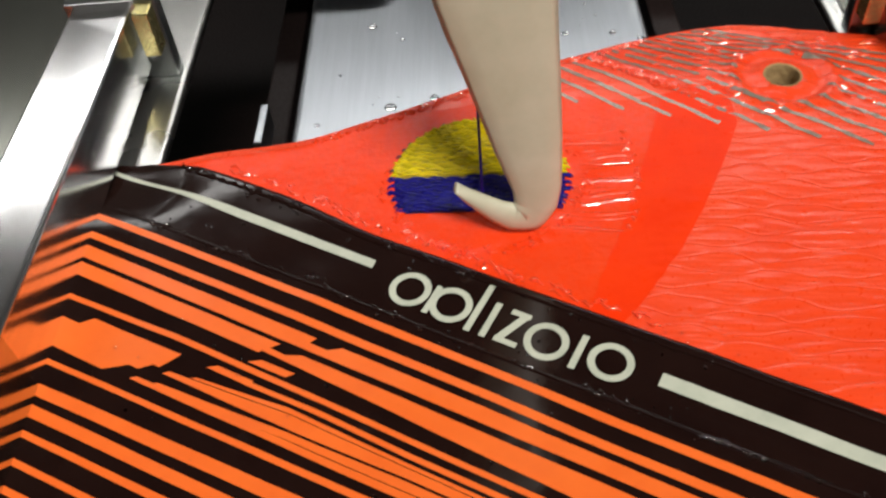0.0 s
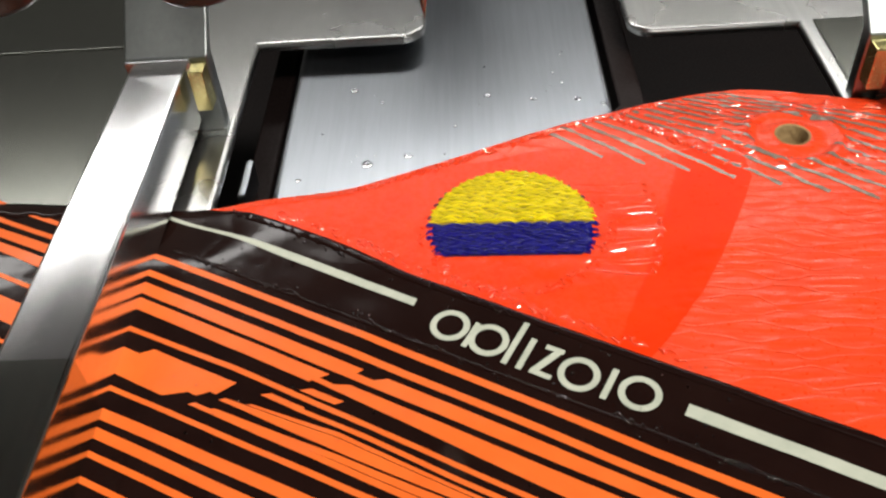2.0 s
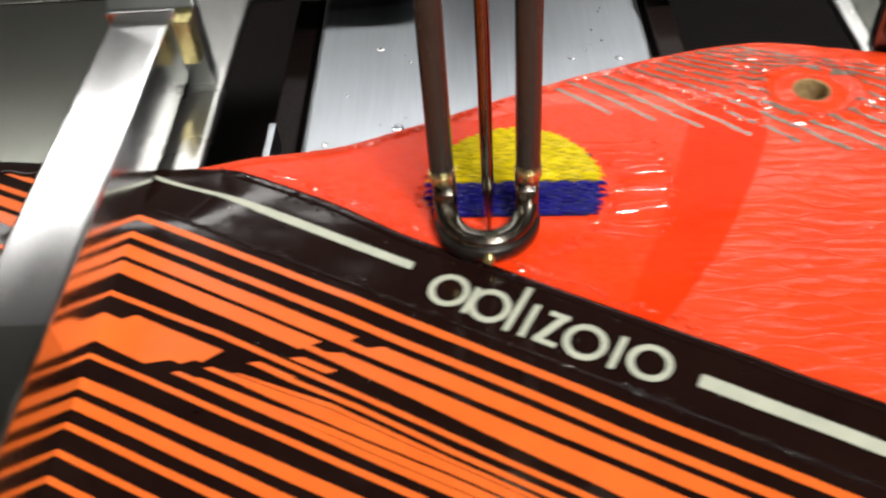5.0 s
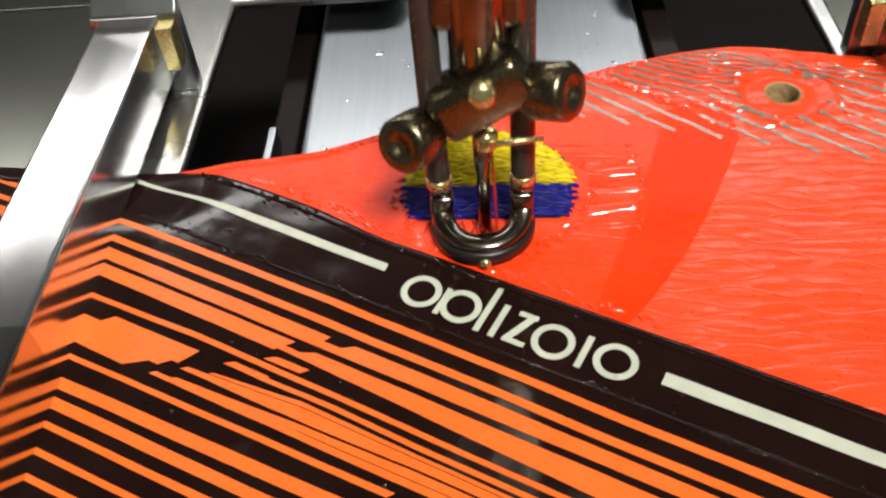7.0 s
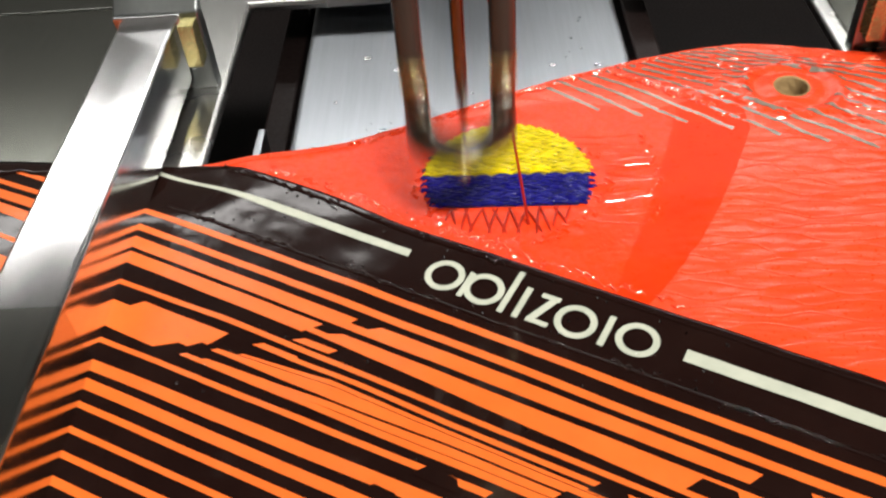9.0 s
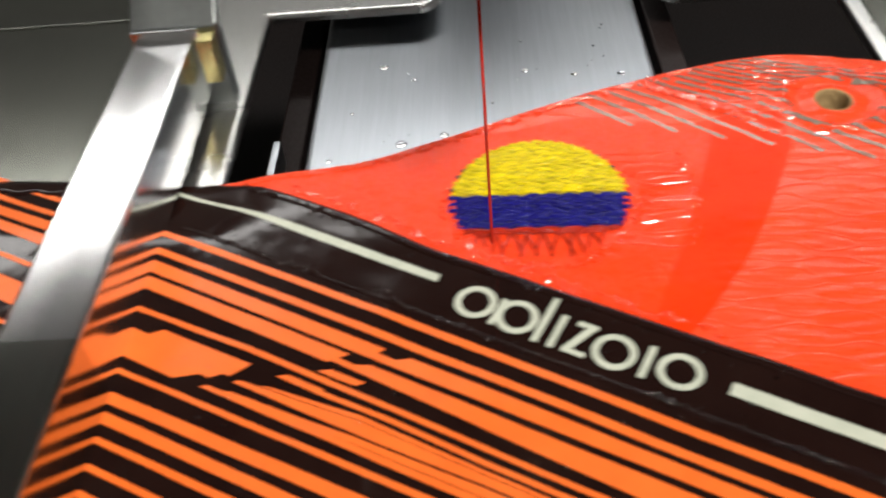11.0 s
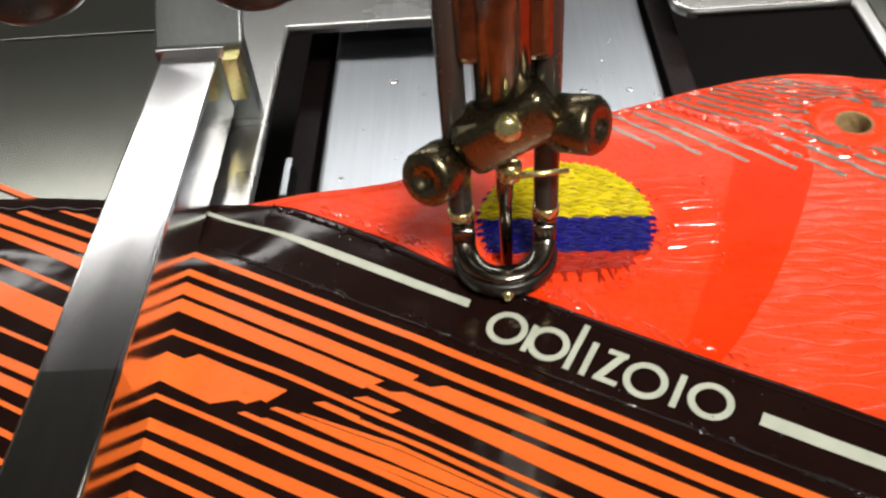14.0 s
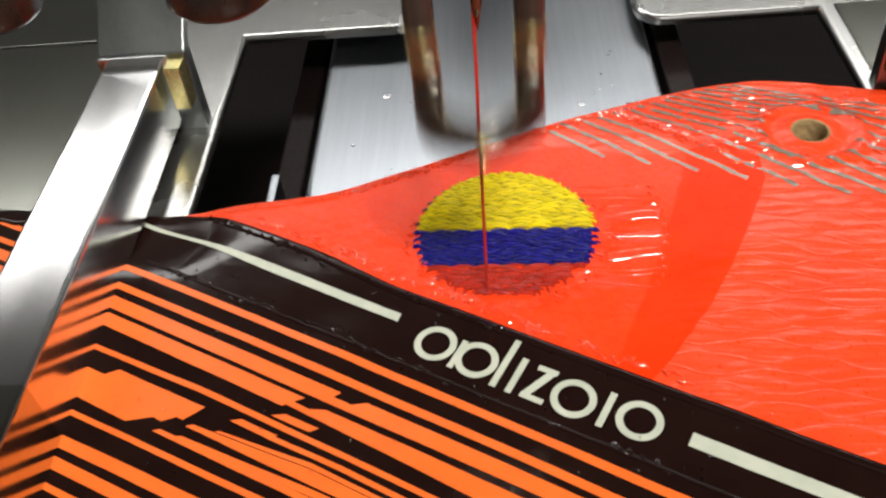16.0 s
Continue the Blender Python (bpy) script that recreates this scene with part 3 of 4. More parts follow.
def build_upper():
    upper = thing("shoe_upper", "red and black printed shoe upper clamped in the frame", "shoe upper")
    red_panel(upper)
    x0, y0 = HOLE
    bm = bmesh.new()
    rings = [[bm.verts.new((x0 + r * math.cos(a * math.pi / 16), y0 + r * math.sin(a * math.pi / 16), height(x0 + 2.8, y0) + z)) for a in range(32)] for r, z in ((2.95, -0.5), (2.78, 0.02), (2.5, -0.1), (2.4, -3.8), (0.05, -3.8))]
    for a, b in zip(rings, rings[1:]):
        for i in range(32):
            bm.faces.new((a[i], a[(i + 1) % 32], b[(i + 1) % 32], b[i]))
    part("eyelet_edge", bm, TAN, upper, "raw tan foam edge of the punched eyelet")
    bm = turned([(2.4, 0), (2.4, 0.2), (1.6, 0.55), (0.3, 0.7)], 20, (x0, y0, height(x0 + 2.8, y0) - 3.7))
    part("backing", bm, DIRT, upper, "dark fibrous backing in the eyelet")
    # thin film over the embroidery field, and the smooth darker band that bounds it
    def far_side(k):
        return min(36.8, 15.2 + 26.0 * k)
    def near_side(k):
        return 11.5 + 15.7 * k
    def film(name, lo, hi, cols, lift, material, label):
        rows = []
        for i in range(61):
            k = i / 60
            row = []
            for j in range(cols + 1):
                x = lo(k) + (hi(k) - lo(k)) * j / cols
                low = min(LY + (x - LX) * UY / UX + 4.0 / UX, edge_y(x) - 2.2)
                high = min(edge_y(x) - 1.6, 16.5 + 1.4 * math.sin(x * 0.21))
                row.append((x + 0.3 * noise.noise((x * 0.5, k * 14, 2)), low + (high - low) * k))
            rows.append(row)
        sheet(name, rows, 1, lift, material, upper, label)
    film("embroidery_field", lambda k: -47.0, lambda k: near_side(k) + 0.4, 90, 0.06, FIELD_RED, "glossy red film under the embroidery")
    film("smooth_band", near_side, far_side, 20, 0.10, DEEP_RED, "smooth deep red band that bounds the embroidery field")
    # black lower cover
    black = ribbon("black_cover", -95, 105, level(-75), lambda u: 5.0 + 1.3 * smooth_step(-2, -18, u) - 0.5 * smooth_step(40, 60, u) - 0.5 * smooth_step(-32, -40, u) * 2, 0.12, BLACK, upper,
                   "glossy black printed cover", step=1.0, thick=0.25, across=90)
    # keep the cover inside the far edge
    co = black.data.vertices
    for v in co:
        x, y = v.co.x / MM, v.co.y / MM
        e = edge_y(x) - 0.1
        if y > e:
            v.co.y = e * MM
            v.co.z = (height(x, e) + 0.12 - (0.25 if v.index >= len(co) // 2 else 0)) * MM
    ribbon("raised_hem", -33, 100, lambda u: 3.7 + 1.2 * smooth_step(-2, -18, u), lambda u: 4.85 + 1.25 * smooth_step(-2, -18, u), 0.30, BLACK, upper, "glossy raised black hem", step=1.0, thick=0.2, across=3)
    ribbon("crease", -38, 100, level(-5.75), level(-5.25), 0.24, BLACK, upper, "fine raised crease", step=1.0, thick=0.12)
    ribbon("pale_bar", -47, 0.0, lambda u: -0.1 - 0.008 * u + 0.5 * smooth_step(-20, -37, u), lambda u: 1.2 - 0.014 * u - 0.35 * smooth_step(-18, -37, u), 0.17, GREY_PRINT, upper, "pale grey printed bar", slant1=-0.2)
    ribbon("pale_bar", 37.7, 100, level(-1.65 + 37.7 * 0.004, -0.004), level(0.2 + 37.7 * 0.008, -0.008), 0.17, GREY_PRINT, upper, "pale grey printed bar")
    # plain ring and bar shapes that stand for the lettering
    def ring(u, v, a, b, w):
        rows = [[plan(u + (a - w * k) * math.cos(t * math.pi / 24), v + (b - w * k) * math.sin(t * math.pi / 24)) for t in range(49)] for k in (0, 0.5, 1)]
        sheet("logo_ring", rows, 1, 0.17, GREY_PRINT, upper, "pale grey printed ring")
    def bar(u0, v0, u1, v1, w):
        d = Vector((u1 - u0, v1 - v0)).normalized()
        s = Vector((-d.y, d.x)) * w / 2
        rows = [[plan(u0 + (u1 - u0) * i / 4 + s.x * k, v0 + (v1 - v0) * i / 4 + s.y * k) for i in range(5)] for k in (-1, 1)]
        sheet("logo_bar", rows, 1, 0.17, GREY_PRINT, upper, "pale grey printed bar shape")
    for u, v in ((6.1, -1.1), (11.8, -1.2), (24.3, -1.3), (32.0, -0.9)):
        ring(u, v, 2.65, 2.65, 0.85)
    bar(9.35, 0.8, 9.35, -3.6, 0.75)
    bar(15.1, 3.6, 15.1, -3.8, 0.8)
    bar(17.1, 1.5, 17.1, -3.8, 0.8)
    bar(20.9, 1.2, 18.9, -3.4, 0.95)
    bar(18.9, 1.0, 21.4, 1.0, 0.75)
    bar(18.5, -3.3, 21.4, -3.3, 0.75)
    bar(28.2, 1.4, 28.2, -3.6, 0.8)
    build_stripes(upper)
    build_breaks(upper)
    build_silver(upper)
    # the rolled black edge beyond the bar
    rows = [[(-96 + 34 * i / 40, edge_y(-96 + 34 * i / 40) - 0.1 - (3.4 + 0.4 * math.sin(i)) * k / 4) for i in range(41)] for k in range(5)]
    sheet("rolled_hem", rows, 1, 0.24, BLACK, upper, "rolled black hem", 0.1)
    # small ridges that the tight stitches draw in the film beside the patch
    rng = random.Random(31)
    def ridge(name, x, y, ln, w, turn, high, mat, k):
        rows = []
        for a in range(5):
            q = a / 4 * 2 - 1
            rows.append([(x + ln * i / 10, y + turn * ln * i / 10 + 0.22 * math.sin(i * 0.6 + k) + q * w * math.sin(math.pi * (i + 0.6) / 11.2)) for i in range(11)])
        ob = sheet(name, rows, 1, 0.085, mat, upper)
        for n, v in enumerate(ob.data.vertices):
            q, i = n // 11 / 4 * 2 - 1, n % 11
            v.co.z += high * (1 - q * q) * math.sin(math.pi * (i + 0.6) / 11.2) * MM
    def over_hem(x, y):
        return y > LY + (x - LX) * UY / UX + 5.6 / UX
    for k in range(15):
        # ridges that fan out from the stitches and stop at the band
        y = -9.5 + 1.28 * k + rng.uniform(-0.25, 0.25)
        x = math.sqrt(max(0, PATCH_R ** 2 - (y - PATCH_Y) ** 2)) + rng.uniform(0.7, 2.2)
        end = 21.6 - 0.25 * max(0, -y - 2) + rng.uniform(-1.1, 0.3)
        if over_hem(end, y - 1.0) and end - x > 1:
            ridge("pucker", x, y, end - x, rng.uniform(0.26, 0.46), rng.uniform(-0.12, 0.05), rng.uniform(0.13, 0.27), FIELD_RED if k % 3 else RED_GLOSS, k)
            ridge("pucker_end", end - 0.7, y - 0.06 * (end - x), rng.uniform(0.7, 1.3), rng.uniform(0.3, 0.5), 0.1, 0.42, RED_GLOSS, k)
    for k in range(70):
        # short puckers round the stitched edge
        t = rng.uniform(-3.3, 0.35)
        r = PATCH_R + rng.uniform(0.7, 2.4)
        x, y = r * math.cos(t), PATCH_Y + r * math.sin(t)
        if over_hem(x + 1, y):
            ridge("pucker", x, y, rng.uniform(0.6, 1.7), rng.uniform(0.22, 0.42), rng.uniform(-0.5, 0.5), 0.36, RED_GLOSS if k % 2 else FIELD_RED, k)
    for k in range(80):
        # wet wrinkles where the film meets the hem
        u = rng.uniform(-30, 34)
        x, y = plan(u, 6.2 + 1.2 * smooth_step(-2, -18, u) + rng.uniform(-0.5, 0.9))
        if y < edge_y(x) - 1:
            ridge("hem_wrinkle", x, y, rng.uniform(0.6, 2.0), rng.uniform(0.25, 0.45), UY / UX, 0.34, RED_GLOSS, k)
    for k in range(70):
        # wet wrinkles of the black hem and of the crease below it
        u = rng.uniform(-36, 12) if k % 2 else rng.uniform(-34, 60)
        x, y = plan(u, (4.2 + 1.2 * smooth_step(-2, -18, u) if k % 2 else -5.4) + rng.uniform(-0.5, 0.4))
        if y < edge_y(x) - 1:
            ridge("hem_wrinkle", x, y, rng.uniform(0.5, 1.8), rng.uniform(0.16, 0.32), UY / UX, 0.62 if k % 2 else 0.42, WET_BLACK, k)
    for k in range(56):
        # a bright fold from the far edge towards the eyelet
        q = k / 55
        x = 17.5 + 13.5 * q + rng.uniform(-0.6, 0.6)
        y = edge_y(17.5) - 1.6 + (15.0 - edge_y(17.5) + 1.6) * q + rng.uniform(-0.5, 0.5)
        if y < edge_y(x) - 0.8:
            ridge("crinkle", x, y, rng.uniform(0.8, 2.2), rng.uniform(0.28, 0.5), rng.uniform(-0.6, 0.3), 0.5, RED_GLOSS, k)
    for k in range(120):
        # along the far edge, where the film is drawn over the foam
        x = rng.uniform(-24, 26)
        ridge("edge_wrinkle", x, edge_y(x) - rng.uniform(0.7, 2.2), rng.uniform(0.6, 1.9), rng.uniform(0.2, 0.38), 0.36, 0.36, RED_GLOSS, k)
    for k in range(170):
        # crinkles round the eyelet
        x, y = rng.uniform(24, 72), rng.uniform(6, 34)
        r = math.hypot(x + 1.5 - HOLE[0], y - HOLE[1])
        if 6.0 < r < 24 and 12 - 0.12 * (x - 30) < y < edge_y(x + 2) - 1.2:
            ridge("crinkle", x, y, rng.uniform(1.2, 3.6), rng.uniform(0.24, 0.46), rng.uniform(-0.5, -0.05), rng.uniform(0.12, 0.32), RED_GLOSS, k)
    return upper


def build_stripes(upper):
    def stripe(u0, u1, lo, hi, s0=0.0, s1=0.0, lift=0.17):
        ribbon("orange_stripe", u0, u1, lo, hi, lift, ORANGE, upper, slant0=s0, slant1=s1)
    far = 100
    back = -92
    def bow(v, lean):
        return lambda u: v + lean * u + 0.38 * max(0.0, 1 - ((u + 4) / 40) ** 2) - 0.1
    def run_of(*marks):
        return lambda u: float(np.interp(u, [m[0] for m in marks], [m[1] for m in marks]))
    # start, end, lower edge, upper edge, slant at the start and at the end
    stripe(back, far, bow(-8.3, -0.0036), bow(-7.25, -0.0024))
    stripe(back, far, bow(-11.4, -0.0019), bow(-10.35, -0.0013))
    stripe(back, -1.3, level(-14.25, 0.0024), level(-12.3, 0.0038), 0, 1.0)
    stripe(-2.2, far, level(-14.25, 0.0024), level(-13.2, 0.0), 0.2, 0)
    stripe(1.6, far, level(-13.3, 0.0), level(-12.15, -0.006), 1.6, 0, 0.175)
    stripe(back, -5.6, level(-16.95, 0.0008), level(-14.8, 0.0073), 0, 1.8)
    stripe(-6.2, far, level(-16.75, -0.035), level(-16.0, -0.035), 0.2, 0)
    stripe(-2.6, far, level(-16.1, -0.035), level(-15.12, 0.0), 2.0, 0, 0.175)
    stripe(back, far, run_of((-92, -21.6), (-33, -20.5), (-16, -19.8), (5, -19.72), (23, -19.82), (100, -19.9)), run_of((-92, -20.9), (-33, -19.78), (-16, -19.03), (5, -19.02), (23, -19.13), (100, -19.2)))
    stripe(-5.9, -0.6, level(-18.5, 0.02), level(-17.62, 0.014), 1.4, 0.8)
    # the broad block with its stepped ends
    stripe(back, -17.2, level(-25.0, 0.0), level(-22.3, 0.022), 0, 2.4, 0.16)
    stripe(-29.4, -15.0, level(-23.4, 0.022), level(-20.85, 0.024), 2.1, 1.3, 0.165)
    stripe(back, -21.2, level(-26.9, 0.0), level(-24.9, 0.0), 0, 2.8, 0.165)
    # the fan of close strips that leaves it, thin dark lines between them
    stripe(-9.9, -4.0, level(-21.35, 0.0), level(-20.45, 0.012), 1.2, 0.4)
    stripe(-4.2, far, run_of((-4, -21.35), (6, -21.14), (17, -21.39), (100, -21.2)), run_of((-4, -20.75), (6, -20.5), (17, -20.72), (100, -20.5)), 0.3, 0, 0.165)
    stripe(-10.6, far, run_of((-14, -23.6), (2.6, -22.32), (18, -22.3), (100, -22.0)), run_of((-13, -23.3), (2.1, -21.72), (17.5, -21.86), (100, -21.5)), 0.6, 0, 0.165)
    stripe(-14.2, far, run_of((-14, -24.25), (3.7, -24.06), (18.4, -23.45), (100, -22.4)), run_of((-14, -23.72), (2.6, -22.42), (18, -22.4), (100, -22.1)), 0.7, 0)
    stripe(-14.6, far, run_of((-17, -26.2), (6, -25.1), (30, -24.5), (100, -23.4)), run_of((-16.6, -25.7), (4, -24.36), (18, -23.75), (100, -22.7)), 0.9, 0)
    stripe(-17.3, far, run_of((-17, -26.5), (5, -26.05), (30, -25.5), (100, -23.9)), run_of((-17, -25.9), (6, -25.2), (30, -24.6), (100, -23.5)), 0.7, 0, 0.165)
    stripe(back, far, level(-28.28, 0.0336), level(-27.5, 0.0369))
    stripe(back, far, level(-32.05, 0.0425), level(-30.43, 0.0465))
    stripe(back, far, level(-34.7, 0.0360), level(-33.3, 0.0340))
    stripe(back, far, level(-37.1, 0.0330), level(-36.15, 0.0400))
    stripe(back, far, level(-40.1, 0.0375), level(-39.35, 0.0360))
    stripe(back, far, level(-43.0, 0.0409), level(-42.1, 0.0450))
    stripe(back, far, level(-46.2, 0.0380), level(-45.1, 0.0400))
    stripe(back, far, level(-49.6, 0.0380), level(-48.6, 0.0400))
    stripe(back, far, level(-53.2, 0.0380), level(-52.0, 0.0400))
    stripe(back, far, level(-57.5, 0.0380), level(-55.6, 0.0400))


def build_breaks(upper):
    """Black gaps that cut the stripes further along the print."""
    for u, v, ln, w in ((48.5, -13.4, 7, 2.1), (43.0, -16.6, 6, 2.0), (34.0, -21.3, 5, 1.6), (31.0, -24.0, 5, 1.8), (24.5, -27.2, 6, 1.8), (16.5, -27.6, 6, 1.6), (12.5, -32.0, 5, 1.6)):
        ribbon("black_gap", u, u + ln, level(v - w / 2), level(v + w / 2), 0.25, BLACK, upper, slant0=1.2, slant1=-1.2)


def build_silver(upper):
    rng = random.Random(7)
    for i in range(15):
        xb, yb = 15.11 + 6.40 * i, 15.09 - (2.16 * i if i < 7 else 15.15 + 1.7 * (i - 7))
        pts = []
        for s in range(150):
            q = s * 0.45
            x, y = xb - q, yb + 0.97 * q - 0.004 * q * q
            y += 0.35 * noise.noise((x * 0.28, y * 0.28, 1)) * min(1, i / 4)
            r = math.hypot(x - HOLE[0], y - HOLE[1])
            if 0.1 < r < 9.5:
                push = (9.5 - r) * 0.2
                x, y = x + (x - HOLE[0]) / r * push, y + (y - HOLE[1]) / r * push
            pts.append((x, y))
        run = []
        def flush():
            if len(run) > 3:
                rows = []
                for sgn in (-0.5, 0, 0.5):
                    row = []
                    for m, (x, y) in enumerate(run):
                        a, b = run[max(0, m - 1)], run[min(len(run) - 1, m + 1)]
                        d = Vector((b[0] - a[0], b[1] - a[1])).normalized()
                        w = 0.85 * (0.8 + 0.5 * noise.noise((x * 0.8, y * 0.8, i)))
                        row.append((x - d.y * w * sgn * 2 * 0.5, y + d.x * w * sgn * 2 * 0.5))
                    rows.append(row)
                sheet("silver_line", rows, 1, 0.12, SILVER, upper)
            run.clear()
        for x, y in pts:
            inside = x > 4 and y < edge_y(x) - 0.6 and math.hypot(x - HOLE[0], y - HOLE[1]) > 6.3 and x < 95
            if inside and not (i > 4 and rng.random() < 0.012):
                run.append((x, y))
            else:
                flush()
        flush()


def build_beads():
    """Fine water beads that lie scattered on the black print."""
    rng = random.Random(21)
    verts, faces = [], []
    spots = []
    for _ in range(230):
        u, v = rng.uniform(-36, 45), rng.choice((rng.gauss(4.6, 1.2), rng.gauss(-5.2, 1.5), rng.uniform(-40, 3)))
        spots.append((u, v, rng.uniform(0.07, 0.24)))
    spots += [(44 + 0.55 * k + rng.uniform(-0.2, 0.2), -5.5 + rng.uniform(-0.2, 0.2), rng.uniform(0.18, 0.32)) for k in range(24)]
    for u, v, r in spots:
        x, y = plan(u, v)
        if y > edge_y(x) - 1 or x < -52:
            continue
        z = height(x, y) + 0.16
        k = len(verts)
        for h, q in ((0, 1.0), (0.45, 0.85), (0.75, 0.45)):
            verts += [(x + r * q * math.cos(a * math.pi / 4), y + r * q * math.sin(a * math.pi / 4), z + r * h) for a in range(8)]
        for i in (0, 1):
            faces += [(k + i * 8 + a, k + i * 8 + (a + 1) % 8, k + i * 8 + 8 + (a + 1) % 8, k + i * 8 + 8 + a) for a in range(8)]
        faces.append([k + 16 + a for a in range(8)])
    ob = mesh_object("water_beads", verts, faces, WATER, None, "", True)
    return tagged(ob, "fine water beads scattered on the printed upper", "water beads", kind="stuff")


# ---- embroidery ----
PATCH_R, PATCH_Y, TURN_PATCH = 12.0, 0.4, radians(-2.4)


def stitch_mesh(length, name, material, seed):
    rng = random.Random(seed)
    n, verts, faces = 7, [], []
    for i in range(n + 1):
        k = i / n
        x = (k - 0.5) * length
        arch = 0.42 * (1 - abs(2 * k - 1) ** 2.4) - 0.2
        rad = 0.18 * (1 - 0.45 * abs(2 * k - 1) ** 5)
        bow = 0.05 * math.sin(k * math.pi + seed)
        for a in range(6):
            t = a * math.pi / 3
            verts.append((x, bow + rad * math.cos(t), arch + rad * 0.85 * math.sin(t)))
    for i in range(n):
        for a in range(6):
            faces.append((i * 6 + a, i * 6 + (a + 1) % 6, (i + 1) * 6 + (a + 1) % 6, (i + 1) * 6 + a))
    me = bpy.data.meshes.new(name)
    me.from_pydata([(x * MM, y * MM, z * MM) for x, y, z in verts], [], faces)
    for p in me.polygons:
        p.use_smooth = True
    me.materials.append(material)
    return me


def patch_pose(x, y, z, rz=0.0, ry=0.0):
    c, s = math.cos(TURN_PATCH), math.sin(TURN_PATCH)
    return pose((c * x - s * y) * MM, (PATCH_Y + s * x + c * y) * MM, z * MM, 0, ry, math.degrees(TURN_PATCH) + rz)


def fill_rows(y_low, y_high, pitch, long, seed):
    """Stitches row by row: centre x, y, length, small turn."""
    rng = random.Random(seed)
    out, y, row = [], y_high, 0
    while y > y_low:
        half = math.sqrt(max(0.2, PATCH_R ** 2 - y * y)) + (0.42 if row % 4 < 2 else -0.3) * (y < 0) + rng.uniform(-0.3, 0.3)
        x = -half
        shift = (row * 0.37 % 1.0) * long
        first = True
        while x < half - 0.4:
            step = long * rng.uniform(0.85, 1.1) - (shift if first else 0)
            step = max(1.1, step)
            e = min(half, x + step)
            out.append((row, (x + e) / 2, y + rng.uniform(-0.07, 0.07), e - x + 0.35, rng.uniform(-6.0, 6.0)))
            x, first = e, False
        y -= pitch
        row += 1
    return out


def build_patch():
    patch = thing("embroidered_patch", "round embroidered patch in yellow, blue and red thread", "embroidery")
    c, sn = math.cos(TURN_PATCH), math.sin(TURN_PATCH)
    # sheets hide the red film; the gaps' shade is in their dark colour
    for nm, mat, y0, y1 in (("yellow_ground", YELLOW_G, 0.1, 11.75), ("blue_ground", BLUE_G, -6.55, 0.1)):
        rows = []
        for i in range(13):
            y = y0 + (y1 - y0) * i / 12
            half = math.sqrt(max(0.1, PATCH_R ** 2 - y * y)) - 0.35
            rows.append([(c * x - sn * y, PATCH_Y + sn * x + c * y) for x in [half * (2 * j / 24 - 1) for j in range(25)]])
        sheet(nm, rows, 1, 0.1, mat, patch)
    for kind, mat, y0, y1, long, seed in (("yellow_stitch", YELLOW_T, 0.25, 12.0, 2.9, 1), ("blue_stitch", BLUE_T, -6.5, -0.1, 2.6, 2)):
        variants = [[stitch_mesh(1.0 + 0.5 * q, kind, mat, s) for s in range(2)] for q in range(9)]
        for n, (row, x, y, ln, rz) in enumerate(fill_rows(y0, y1, 0.31, long, seed)):
            q = min(8, max(0, round((ln - 1.0) / 0.5)))
            ob = new(kind, variants[q][n % 2])
            ob.parent = patch
            hx = height(x, y + PATCH_Y)
            ob.matrix_basis = patch_pose(x, y, hx + 0.22 + 0.05 * (n * 7 % 5) / 5, rz)
    # short loose ends round the rim
    rng = random.Random(11)
    rim = [stitch_mesh(1.1, "rim_stitch", m, 3) for m in (YELLOW_T, BLUE_T, BLUE_G)]
    for k in range(34):
        a = radians(-28 + 236 * k / 33)
        x, y = (PATCH_R + 0.1) * math.cos(a), (PATCH_R + 0.1) * math.sin(a)
        ob = new("rim_stitch", rim[(2 if rng.random() < 0.45 else 0) if y > 0.2 else 1])
        ob.parent = patch
        ob.matrix_basis = patch_pose(x, y, height(x, y + PATCH_Y) + 0.12, math.degrees(a) + rng.uniform(-30, 30))
    # the red field: spaced first stitches, then rows that come up through the cloth one after another
    under, rows = [], []
    for k in range(17):
        x = -8.4 + 16.8 * k / 16 + rng.uniform(-0.3, 0.3)
        low = -math.sqrt(PATCH_R ** 2 - x * x)
        y = max(-8.9, (low - 6.6) / 2)
        ob = new("first_stitch", stitch_mesh((-6.4 - y) * 2.25, "first_stitch", RED_T, k))
        ob.parent = patch
        up = patch_pose(x, y - 0.3, height(x, y + PATCH_Y) + 0.14, 90 + (17 if k % 2 else -14) + rng.uniform(-9, 9))
        under.append((ob, up, 5.1 + k * 0.18))
    field = fill_rows(-11.9, -6.75, 0.40, 3.4, 6)
    for n, (row, x, y, ln, rz) in enumerate(field):
        ob = new("red_stitch", stitch_mesh(ln, "red_stitch", RED_T, 4))
        ob.parent = patch
        up = patch_pose(x, y, height(x, y + PATCH_Y) + 0.26, rz)
        rows.append((ob, up, 8.8 + 6.6 * n / len(field)))
    return patch, under, rows


